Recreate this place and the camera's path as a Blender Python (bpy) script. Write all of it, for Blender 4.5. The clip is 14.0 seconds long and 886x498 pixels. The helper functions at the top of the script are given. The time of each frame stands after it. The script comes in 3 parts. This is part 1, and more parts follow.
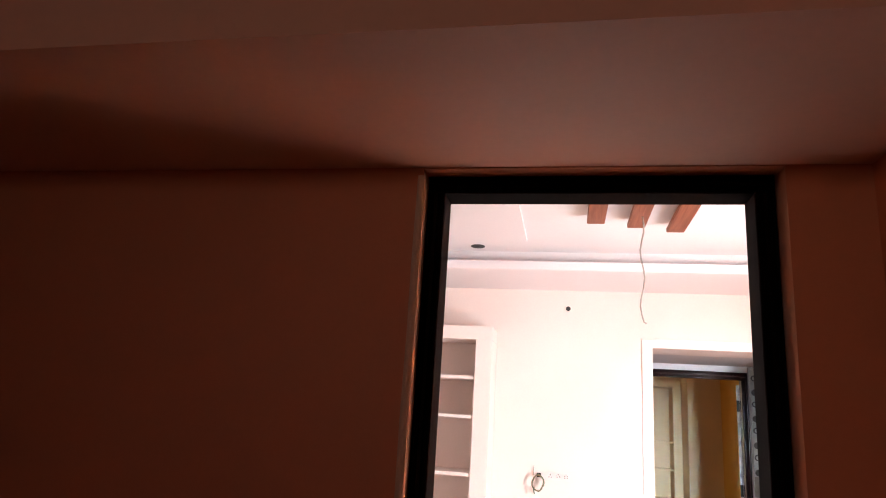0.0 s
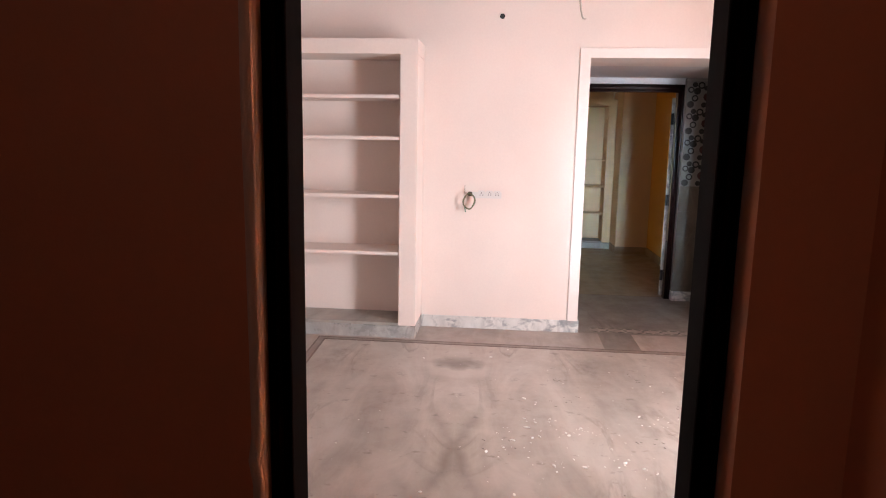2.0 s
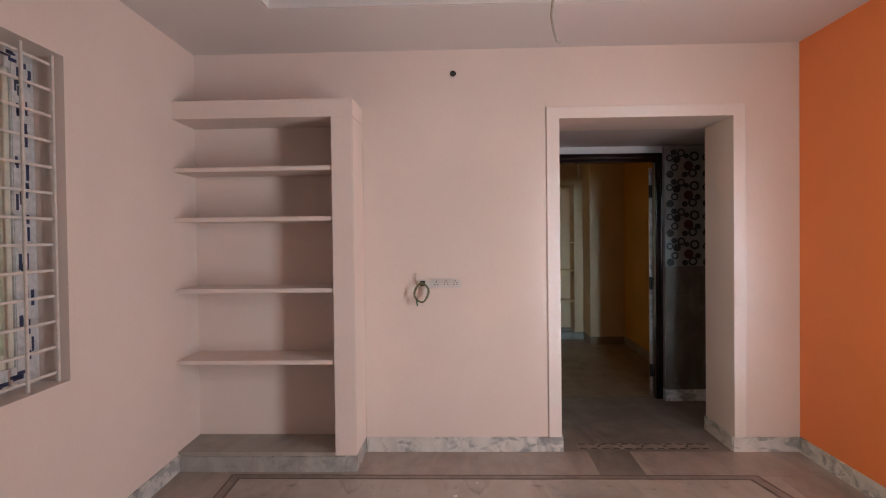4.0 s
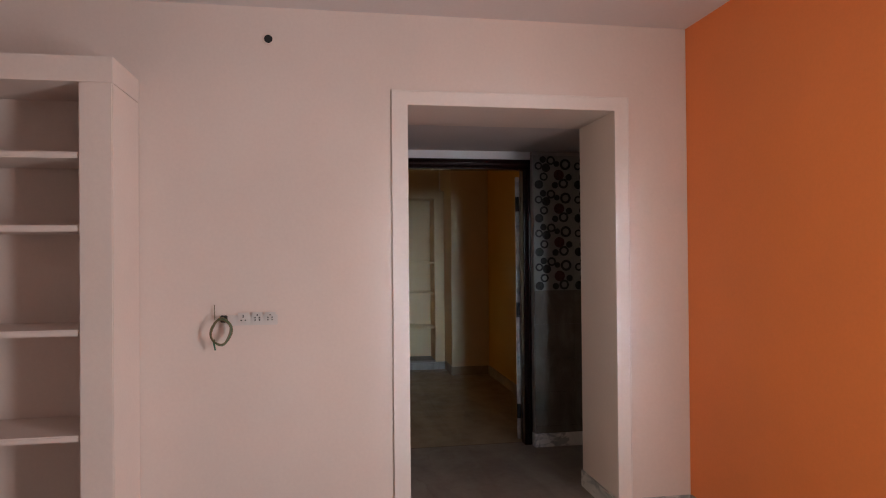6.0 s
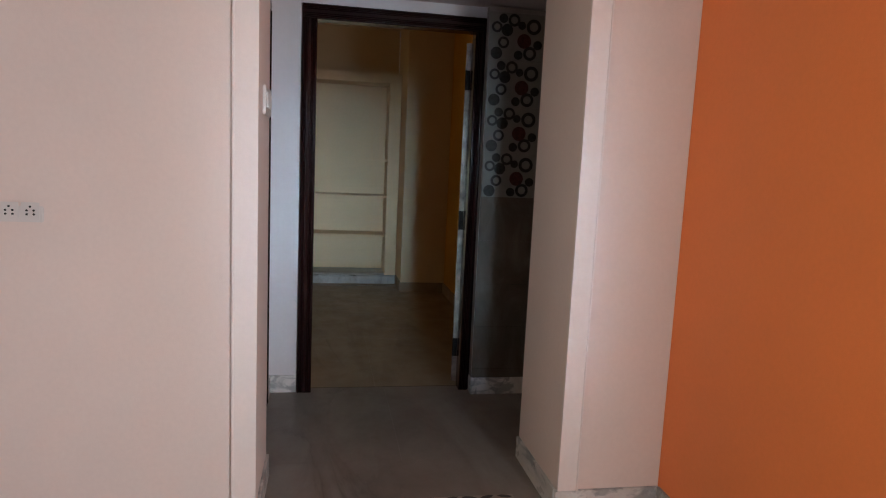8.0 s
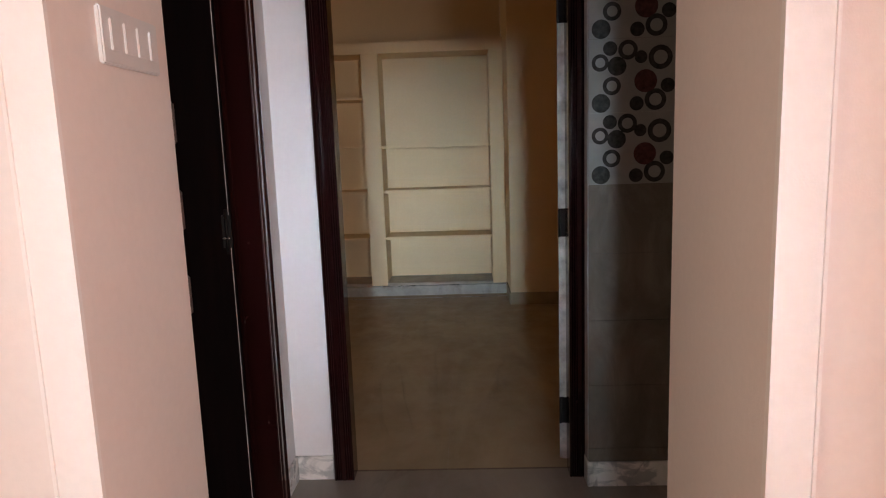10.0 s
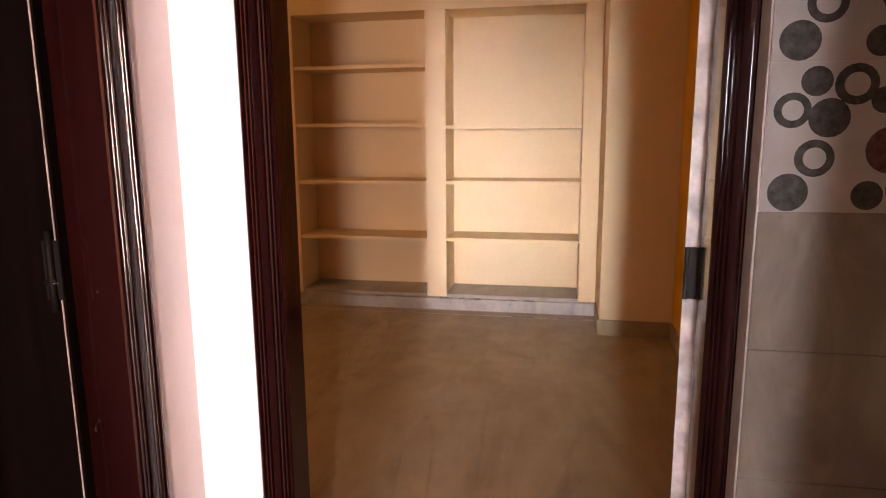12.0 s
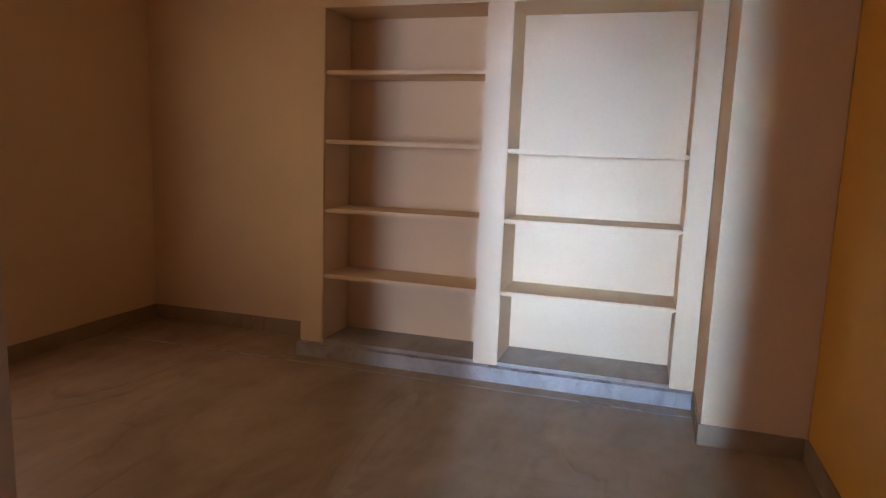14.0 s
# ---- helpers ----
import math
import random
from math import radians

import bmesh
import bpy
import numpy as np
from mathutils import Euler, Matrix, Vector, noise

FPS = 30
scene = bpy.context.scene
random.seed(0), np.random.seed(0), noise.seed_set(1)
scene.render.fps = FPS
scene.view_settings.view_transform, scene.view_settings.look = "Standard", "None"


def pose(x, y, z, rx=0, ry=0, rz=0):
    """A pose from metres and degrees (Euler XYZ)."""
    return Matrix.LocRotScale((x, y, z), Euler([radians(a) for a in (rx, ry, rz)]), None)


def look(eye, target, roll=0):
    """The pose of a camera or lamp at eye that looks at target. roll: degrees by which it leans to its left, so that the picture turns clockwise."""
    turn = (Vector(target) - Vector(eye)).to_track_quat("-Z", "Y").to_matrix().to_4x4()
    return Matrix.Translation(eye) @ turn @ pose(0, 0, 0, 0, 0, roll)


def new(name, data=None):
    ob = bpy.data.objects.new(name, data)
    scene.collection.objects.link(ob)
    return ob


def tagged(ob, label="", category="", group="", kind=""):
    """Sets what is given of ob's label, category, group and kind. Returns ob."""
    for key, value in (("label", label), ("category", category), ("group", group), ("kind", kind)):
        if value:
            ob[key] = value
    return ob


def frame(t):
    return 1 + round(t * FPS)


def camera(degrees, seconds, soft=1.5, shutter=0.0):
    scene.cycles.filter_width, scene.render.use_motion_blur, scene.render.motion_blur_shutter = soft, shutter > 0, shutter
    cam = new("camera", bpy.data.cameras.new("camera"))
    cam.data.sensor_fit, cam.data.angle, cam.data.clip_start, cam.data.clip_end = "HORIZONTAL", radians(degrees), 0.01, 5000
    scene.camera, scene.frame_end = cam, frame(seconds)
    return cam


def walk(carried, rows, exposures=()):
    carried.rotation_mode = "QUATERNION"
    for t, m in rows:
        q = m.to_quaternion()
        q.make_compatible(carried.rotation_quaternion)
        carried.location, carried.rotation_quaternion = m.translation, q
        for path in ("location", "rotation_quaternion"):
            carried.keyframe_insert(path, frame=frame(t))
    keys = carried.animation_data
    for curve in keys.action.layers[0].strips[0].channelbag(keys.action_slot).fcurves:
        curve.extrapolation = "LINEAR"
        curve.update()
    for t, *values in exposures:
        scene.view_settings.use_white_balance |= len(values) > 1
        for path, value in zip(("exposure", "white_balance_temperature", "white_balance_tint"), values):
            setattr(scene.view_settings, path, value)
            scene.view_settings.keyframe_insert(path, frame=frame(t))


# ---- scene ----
cam = camera(68.5, 14.0, 1.1)
PATH = [
    (0, (-0.015, -0.595, 1.565), (-0.393, 1.31, 2.045), 3.6),
    (0.5, (-0.01, -0.555, 1.528), (-0.228, 1.403, 1.873), 3.2),
    (1, (-0.002, -0.491, 1.517), (-0.173, 1.501, 1.573), 2.0),
    (1.5, (0.021, -0.34, 1.474), (-0.092, 1.655, 1.39), 1.3),
    (2, (0.055, -0.21, 1.479), (-0.128, 1.757, 1.166), 1.1),
    (2.5, (0.023, -0.018, 1.404), (-0.092, 1.924, 0.942), 1.3),
    (3, (-0.039, 0.231, 1.362), (-0.049, 2.162, 0.838), 0.5),
    (3.5, (0.02, 0.528, 1.387), (-0.041, 2.502, 1.071), -1.0),
    (3.7, (0.048, 0.621, 1.403), (-0.045, 2.613, 1.242), -1.0),
    (5.8, (0.233, 1.632, 1.407), (0.544, 3.599, 1.586), 0.3),
    (6, (0.304, 1.733, 1.404), (0.634, 3.705, 1.422), -0.5),
    (6.5, (0.419, 1.975, 1.364), (0.888, 3.918, 1.292), 0.4),
    (7, (0.548, 2.262, 1.329), (1.04, 4.186, 1.094), 0.4),
    (7.5, (0.779, 2.498, 1.334), (1.156, 4.443, 1.064), 1.7),
    (8, (0.894, 2.785, 1.313), (1.252, 4.736, 1.05), 2.6),
    (10.3, (1.393, 4.163, 1.282), (1.228, 6.13, 0.962), -0.5),
    (10.5, (1.449, 4.281, 1.294), (1.226, 6.239, 0.952), 1.0),
    (11, (1.491, 4.521, 1.283), (1.151, 6.453, 0.891), 0.5),
    (11.5, (1.414, 4.821, 1.291), (1.094, 6.76, 0.918), 0.3),
    (12, (1.41, 5.112, 1.275), (1.05, 7.048, 0.922), -0.4),
    (12.5, (1.43, 5.38, 1.279), (1.071, 7.305, 0.873), 0.3),
    (13, (1.348, 5.666, 1.234), (1.003, 7.615, 0.946), 1.3),
    (13.5, (1.292, 5.857, 1.258), (0.999, 7.807, 0.925), 1.2),
    (14, (1.326, 6.125, 1.287), (0.746, 8.017, 0.996), 2.1),
]
EXPO = [(0.0, 0.55, 7000, 20), (0.5, 0.15, 7000, 20), (1.0, -0.05, 6900, 20), (2.0, -0.05, 6800, 18), (2.5, 0.0, 6800, 15), (3.0, -0.5, 6800, 14), (3.7, -1.05, 7200, 18), (5.8, -1.4, 7300, 21), (7.0, -1.25, 6900, 16),
        (8.2, -1.15, 6700, 13), (10.3, -0.3, 7900, 22), (11.0, 0.25, 8700, 29), (11.5, 0.65, 9700, 40), (12.5, 1.0, 10200, 46), (13.0, 1.0, 9800, 46), (13.5, 0.85, 5900, 26), (14.0, 0.78, 5700, 27)]
walk(cam, [(t, look(eye, target, roll)) for t, eye, target, roll in PATH], EXPO)

# ---- world and light ----
world = bpy.data.worlds.new("world")
scene.world = world
world.use_nodes = True
wn = world.node_tree.nodes
sky = wn.new("ShaderNodeTexSky")
sky.sky_type, sky.sun_disc = "NISHITA", False
sky.sun_elevation, sky.sun_rotation = radians(58), radians(80)
world.node_tree.links.new(sky.outputs[0], wn["Background"].inputs[0])
wn["Background"].inputs[1].default_value = 0.12
sun = new("sun", bpy.data.lights.new("sun", "SUN"))
sun.data.energy, sun.data.angle, sun.data.color = 4.5, radians(0.5), (1.0, 0.95, 0.87)
sun.matrix_world = look((20, 4, 33), (0, 0, 0))


def opening_light(name, eye, target, w, h, watts, colour, spread=180):
    ob = new(name, bpy.data.lights.new(name, "AREA"))
    ob.data.shape, ob.data.size, ob.data.size_y = "RECTANGLE", w, h
    ob.data.energy, ob.data.color, ob.data.spread = watts, colour, radians(spread)
    ob.matrix_world = look(eye, target)
    return ob


opening_light("daylight_main_door", (2.28, 2.15, 1.08), (0.15, 4.85, 1.02), 0.50, 2.0, 112, (0.84, 0.935, 1.0), 138)
opening_light("daylight_side_window", (-1.71, 2.42, 1.50), (2.2, 3.45, 1.2), 0.55, 1.25, 19, (1.0, 0.93, 0.72), 78)
opening_light("daylight_front_window", (1.50, 0.90, 1.48), (1.02, 9, 0.80), 0.36, 1.15, 7.8, (0.50, 0.77, 1.0), 22)
# fill lamp with no known source, added to lift the dark hall
opening_light("hall_fill_light", (-1.4, -3.12, 2.30), (0.6, 0.5, 1.95), 0.55, 0.35, 1.05, (1.0, 0.72, 0.55), 80)
# window unseen; orange tint stands in for light bounced off the ochre walls
opening_light("warm_fill_bedroom_window", (-2.22, 8.35, 1.45), (0, 8.35, 1.45), 0.95, 1.25, 4.8, (1.0, 0.65, 0.34))


# ---- materials ----
def shader(name, rough=0.6, metal=0.0):
    m = bpy.data.materials.new(name)
    m.use_nodes = True
    n, l = m.node_tree.nodes, m.node_tree.links
    b = n["Principled BSDF"]
    b.inputs["Roughness"].default_value, b.inputs["Metallic"].default_value = rough, metal
    return m, n, l, b


def noise_tex(n, l, vec, scale, detail=4.0, rough=0.55, dist=0.0):
    t = n.new("ShaderNodeTexNoise")
    t.inputs["Scale"].default_value, t.inputs["Detail"].default_value = scale, detail
    t.inputs["Roughness"].default_value, t.inputs["Distortion"].default_value = rough, dist
    l.new(vec, t.inputs["Vector"])
    return t.outputs["Fac"]


def ramp(n, l, fac, stops):
    r = n.new("ShaderNodeValToRGB")
    el = r.color_ramp.elements
    while len(el) < len(stops):
        el.new(0.5)
    for e, (p, c) in zip(el, stops):
        e.position, e.color = p, (*c, 1.0)
    l.new(fac, r.inputs[0])
    return r.outputs[0]


def mix(n, l, fac, a, b, mode="MIX"):
    x = n.new("ShaderNodeMix")
    x.data_type, x.blend_type = "RGBA", mode
    for sock, v in ((x.inputs["Factor"], fac), (x.inputs[6], a), (x.inputs[7], b)):
        if isinstance(v, (float, int)):
            sock.default_value = v
        elif isinstance(v, tuple):
            sock.default_value = (*v, 1.0)
        else:
            l.new(v, sock)
    return x.outputs[2]


def bump(n, l, b, height, strength, distance=0.002):
    u = n.new("ShaderNodeBump")
    u.inputs["Strength"].default_value, u.inputs["Distance"].default_value = strength, distance
    l.new(height, u.inputs["Height"])
    l.new(u.outputs[0], b.inputs["Normal"])


def position(n):
    return n.new("ShaderNodeNewGeometry").outputs["Position"]


def tone(c, k):
    return tuple(min(1.0, v * k) for v in c)


def paint(name, c, rough=0.65, spread=0.05, relief=0.25):
    """Emulsion on plaster: roller stipple, faint trowel waves and scuffs."""
    m, n, l, b = shader(name, rough)
    v = position(n)
    big = noise_tex(n, l, v, 1.3, 5)
    fine = noise_tex(n, l, v, 60, 3)
    c1 = ramp(n, l, big, [(0.3, tone(c, 1 - spread)), (0.7, tone(c, 1 + spread))])
    l.new(mix(n, l, 0.12, c1, ramp(n, l, fine, [(0.35, tone(c, 0.85)), (0.65, tone(c, 1.08))])), b.inputs["Base Color"])
    add = n.new("ShaderNodeMath")
    add.operation = "MULTIPLY_ADD"
    l.new(noise_tex(n, l, v, 7, 4), add.inputs[0])
    add.inputs[1].default_value = 2.0
    l.new(noise_tex(n, l, v, 220, 2), add.inputs[2])
    bump(n, l, b, add.outputs[0], relief, 0.0015)
    return m


CROSS = ((2.80, 0.27), (1.95, 0.45))


def arms(n, l, vec, drop, lean):
    """Mask of a pair of veins crossing like an X on the book-match line, drop metres before the knot."""
    def step(op, a, b=0.0):
        k = n.new("ShaderNodeMath")
        k.operation = op
        for sock, val in zip(k.inputs, (a, b)):
            if isinstance(val, float):
                sock.default_value = val
            else:
                l.new(val, sock)
        return k.outputs[0]
    sep = n.new("ShaderNodeSeparateXYZ")
    l.new(vec, sep.inputs[0])
    along = step("ABSOLUTE", step("ADD", sep.outputs[1], drop - 0.04))
    off = step("ABSOLUTE", step("SUBTRACT", step("SUBTRACT", sep.outputs[0], 0.04), step("MULTIPLY", along, lean)))
    near = ramp(n, l, off, [(0.005, (0.7, 0.7, 0.7)), (0.06, (0, 0, 0))])
    fade = ramp(n, l, along, [(0.2, (1, 1, 1)), (0.65, (0, 0, 0))])
    return mix(n, l, 1.0, near, fade, "MULTIPLY")


def marble(name, base, vein, light, rough=0.25, scale=1.0, axis=None, dust=0.25, veins=0.5, heart=None, flecks=0.0, patches=0.0, wear=0.3):
    """Polished marble under cement dust; axis: the line x = axis about which the slabs are book-matched; heart: y of the knot in the vein."""
    m, n, l, b = shader(name, rough)
    v = raw = position(n)
    if axis is not None:
        sep, com, sub, ab = (n.new("ShaderNodeSeparateXYZ"), n.new("ShaderNodeCombineXYZ"), n.new("ShaderNodeMath"), n.new("ShaderNodeMath"))
        l.new(v, sep.inputs[0])
        lean = n.new("ShaderNodeMath")
        lean.operation = "MULTIPLY_ADD"
        lean.inputs[1].default_value = 0.055
        l.new(sep.outputs[1], lean.inputs[0])
        l.new(sep.outputs[0], lean.inputs[2])
        sub.operation, ab.operation = "SUBTRACT", "ABSOLUTE"
        sub.inputs[1].default_value = axis + 0.055 * 4.1
        l.new(lean.outputs[0], sub.inputs[0])
        l.new(sub.outputs[0], ab.inputs[0])
        l.new(ab.outputs[0], com.inputs[0])
        l.new(sep.outputs[1], com.inputs[1])
        l.new(sep.outputs[2], com.inputs[2])
        v = com.outputs[0]
    rot = n.new("ShaderNodeMapping")
    rot.inputs["Rotation"].default_value = (0.3, 0.2, -0.55)
    rot.inputs["Scale"].default_value = (1.9, 0.6, 1.0)
    l.new(v, rot.inputs[0])
    cloud = noise_tex(n, l, rot.outputs[0], 1.1 * scale, 7, 0.62, 0.8)
    line = noise_tex(n, l, rot.outputs[0], 0.9 * scale, 6, 0.55, 0.9)
    where = ramp(n, l, noise_tex(n, l, v, 0.9 * scale, 3), [(0.42, (0, 0, 0)), (0.62, (veins, veins, veins))])
    c = ramp(n, l, cloud, [(0.28, tone(base, 0.72)), (0.5, base), (0.74, light)])
    band = ramp(n, l, line, [(0.465, (0, 0, 0)), (0.497, (1, 1, 1)), (0.51, (0.5, 0.5, 0.5)), (0.55, (0, 0, 0))])
    c = mix(n, l, mix(n, l, 1.0, band, where, "MULTIPLY"), c, vein)
    if heart is not None:
        off = n.new("ShaderNodeMapping")
        off.inputs["Location"].default_value = (0, -heart, 0)
        l.new(v, off.inputs[0])
        wob = n.new("ShaderNodeVectorMath")
        wob.operation = "MULTIPLY_ADD"
        ns = n.new("ShaderNodeTexNoise")
        ns.inputs["Scale"].default_value = 6.0
        l.new(v, ns.inputs["Vector"])
        l.new(ns.outputs["Color"], wob.inputs[0])
        wob.inputs[1].default_value = (0.2, 0.2, 0)
        knot = n.new("ShaderNodeMapping")
        knot.inputs["Location"].default_value = (-0.1, -heart - 0.1, 0)
        l.new(v, knot.inputs[0])
        l.new(knot.outputs[0], wob.inputs[2])
        ln = n.new("ShaderNodeVectorMath")
        ln.operation = "LENGTH"
        l.new(wob.outputs[0], ln.inputs[0])
        c = mix(n, l, ramp(n, l, ln.outputs["Value"], [(0.10, (0.75, 0.75, 0.75)), (0.17, (0, 0, 0))]), c, vein)
        c = mix(n, l, ramp(n, l, ln.outputs["Value"], [(0.16, (0, 0, 0)), (0.22, (0.3, 0.3, 0.3)), (0.34, (0, 0, 0))]), c, light)
    if patches:
        pm = n.new("ShaderNodeMapping")
        pm.inputs["Rotation"].default_value = (0.4, 0.5, 0.5)
        pm.inputs["Scale"].default_value = (1.0, 1.0, 1.9)
        l.new(raw, pm.inputs[0])
        pt = ramp(n, l, noise_tex(n, l, pm.outputs[0], 5.5, 6, 0.6, 0.7), [(0.51, (0, 0, 0)), (0.58, (patches, patches, patches))])
        c = mix(n, l, pt, c, vein)
    if heart is not None:
        slight = n.new("ShaderNodeVectorMath")
        slight.operation = "MULTIPLY_ADD"
        l.new(ns.outputs["Color"], slight.inputs[0])
        slight.inputs[1].default_value = (0.08, 0.08, 0)
        l.new(off.outputs[0], slight.inputs[2])
        for y0, lean in CROSS:
            c = mix(n, l, arms(n, l, slight.outputs[0], heart - y0, lean), c, vein)
    if flecks:
        fm = n.new("ShaderNodeMapping")
        fm.inputs["Rotation"].default_value = (0, 0, 0.6)
        fm.inputs["Scale"].default_value = (1.0, 1.5, 1.0)
        l.new(v, fm.inputs[0])
        fk = ramp(n, l, noise_tex(n, l, fm.outputs[0], 9, 4, 0.6), [(0.62, (0, 0, 0)), (0.70, (flecks, flecks, flecks))])
        c = mix(n, l, fk, c, tone(vein, 0.6))
        sp = ramp(n, l, noise_tex(n, l, raw, 34, 2, 0.5), [(0.76, (0, 0, 0)), (0.79, (0.7, 0.7, 0.7))])
        c = mix(n, l, sp, c, (0.66, 0.63, 0.60))
    grime = ramp(n, l, noise_tex(n, l, raw, 3.1, 8, 0.7), [(0.45, (0, 0, 0)), (0.75, (dust, dust, dust))])
    c = mix(n, l, grime, c, tone(light, 0.95))
    l.new(c, b.inputs["Base Color"])
    l.new(ramp(n, l, noise_tex(n, l, raw, 5, 6, 0.7), [(0.35, tone((1, 1, 1), rough)), (0.7, tone((1, 1, 1), min(1, rough + wear)))]), b.inputs["Roughness"])
    bump(n, l, b, noise_tex(n, l, raw, 90, 3), 0.05, 0.001)
    return m


def wood(name, dark, light, rough=0.22, grain=(40, 40, 2.0), relief=0.2, scuff=0.0):
    """Polished timber with grain along z."""
    m, n, l, b = shader(name, rough)
    g = n.new("ShaderNodeMapping")
    g.inputs["Scale"].default_value = grain
    l.new(position(n), g.inputs[0])
    f = noise_tex(n, l, g.outputs[0], 1.0, 6, 0.6, 0.6)
    c = ramp(n, l, f, [(0.3, dark), (0.7, light)])
    if scuff:
        s = ramp(n, l, noise_tex(n, l, position(n), 23, 7, 0.75), [(0.66, (0, 0, 0)), (0.72, (scuff, scuff, scuff))])
        c = mix(n, l, s, c, (0.45, 0.36, 0.33))
    l.new(c, b.inputs["Base Color"])
    b.inputs["Specular IOR Level"].default_value = 0.4 if rough < 0.4 else 0.04
    bump(n, l, b, f, relief, 0.001)
    return m


def plain(name, c, rough=0.5, metal=0.0, vary=0.12, scale=30):
    m, n, l, b = shader(name, rough, metal)
    f = noise_tex(n, l, position(n), scale, 5, 0.6)
    l.new(ramp(n, l, f, [(0.3, tone(c, 1 - vary)), (0.7, tone(c, 1 + vary))]), b.inputs["Base Color"])
    bump(n, l, b, f, 0.08, 0.001)
    return m


PINK = paint("pink_paint", (0.75, 0.635, 0.585))
# pale colour carries the room light caught by the hall wall's corner
LIT_PLASTER = paint("lit_plaster", (0.66, 0.50, 0.40), 0.85, 0.15, 0.6)
ORANGE = paint("orange_paint", (0.88, 0.245, 0.07), 0.55)
# paler than HALL: light bounced up from the living room floor, put into the colour
LOFT_LIT = paint("lit_loft_paint", (0.80, 0.50, 0.40), 0.6)
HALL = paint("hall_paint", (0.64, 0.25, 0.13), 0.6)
WHITE = paint("white_paint", (0.66, 0.64, 0.65), 0.55, 0.03)
CRUMB = paint("plaster_crumb", (0.80, 0.77, 0.74), 0.8)
CEIL = paint("ceiling_paint", (0.70, 0.65, 0.65), 0.7, 0.02, 0.12)
LOBBY_CEIL = paint("lobby_ceiling_paint", (0.62, 0.55, 0.55), 0.7)
CREAM = paint("cream_paint", (0.78, 0.60, 0.385))
OCHRE = paint("ochre_paint", (0.70, 0.345, 0.035), 0.5)
OUTSIDE = paint("lime_wall_paint", (0.80, 0.83, 0.44), 0.8)
TRIM = paint("trim_paint", (0.78, 0.695, 0.655), 0.55, 0.03)
FLOOR_M = marble("floor_marble", (0.41, 0.355, 0.315), (0.19, 0.155, 0.13), (0.54, 0.49, 0.45), 0.28, 1.5, -0.225, 0.45, 0.6, 4.10, 0.5)
STRIP_M = marble("border_strip_stone", (0.25, 0.20, 0.175), (0.15, 0.11, 0.09), (0.33, 0.27, 0.24), 0.32, 5.0)
BORDER_M = marble("border_marble", (0.36, 0.30, 0.265), (0.28, 0.22, 0.19), (0.45, 0.39, 0.35), 0.3, 2.0)
LINE_M = marble("border_line_stone", (0.15, 0.105, 0.085), (0.08, 0.05, 0.04), (0.22, 0.16, 0.13), 0.35, 6.0)
LOBBY_M = marble("lobby_marble", (0.255, 0.22, 0.195), (0.13, 0.105, 0.095), (0.33, 0.295, 0.265), 0.28, 1.2, veins=0.8)
BED_M = marble("bedroom_marble", (0.34, 0.255, 0.165), (0.18, 0.135, 0.085), (0.43, 0.335, 0.225), 0.3, 1.3, None, 0.5, 0.65)
SKIRT_M = marble("skirting_marble", (0.66, 0.635, 0.61), (0.24, 0.25, 0.26), (0.78, 0.755, 0.73), 0.2, 2.6, None, 0.2, 0.9, patches=0.75)
BASE_M = marble("shelf_base_marble", (0.33, 0.30, 0.27), (0.27, 0.245, 0.22), (0.40, 0.37, 0.335), 0.3, 2.0, None, 0.15, 0.2)
STAR_M = marble("star_inlay_stone", (0.34, 0.29, 0.25), (0.22, 0.18, 0.15), (0.44, 0.39, 0.34), 0.3, 8.0)
SKIRT_C = marble("bedroom_skirting_marble", (0.36, 0.345, 0.33), (0.25, 0.245, 0.24), (0.48, 0.465, 0.45), 0.2, 2.4, None, 0.3, 0.6)
TEAK = wood("dark_polished_teak", (0.009, 0.0018, 0.0018), (0.018, 0.0036, 0.0034), 0.10, relief=0.3, scuff=0.25)
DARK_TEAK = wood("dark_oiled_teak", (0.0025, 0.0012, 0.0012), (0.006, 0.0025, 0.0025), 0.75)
RED_WOOD = wood("rafter_wood", (0.16, 0.05, 0.03), (0.27, 0.09, 0.05), 0.4, (60, 3, 60))
LEAF_WOOD = wood("golden_door_veneer", (0.15, 0.080, 0.030), (0.30, 0.17, 0.065), 0.35, (14, 14, 3.0), scuff=0.3)
RAW_WOOD = plain("unpainted_door_edge", (0.40, 0.37, 0.36), 0.8, 0, 0.6, 11)
BLACK = plain("black_iron", (0.008, 0.006, 0.006), 0.6, 0.0)
BLACK.node_tree.nodes["Principled BSDF"].inputs["Specular IOR Level"].default_value = 0.15
STEEL = plain("chrome", (0.75, 0.74, 0.72), 0.18, 1.0)
PLASTIC = plain("white_plastic", (0.66, 0.62, 0.60), 0.35, 0, 0.03)
DARK = plain("dark_slot", (0.02, 0.02, 0.02), 0.6)
GROUT = plain("grout", (0.27, 0.245, 0.23), 0.9)
FLECK = plain("grey_fleck", (0.12, 0.10, 0.095), 0.7, 0, 0.4, 60)
INLAY_D = plain("black_inlay_stone", (0.035, 0.028, 0.028), 0.3, 0, 0.3, 40)
TILE_P = plain("patterned_tile_glaze", (0.22, 0.207, 0.195), 0.14, 0, 0.12, 9)
TILE_G = marble("grey_tile_glaze", (0.125, 0.105, 0.086), (0.165, 0.143, 0.118), (0.19, 0.165, 0.135), 0.17, 3.0, None, 0.1, 0.1, wear=0.05)
DISC_D = plain("dark_disc_glaze", (0.035, 0.033, 0.03), 0.15, 0, 0.4, 60)
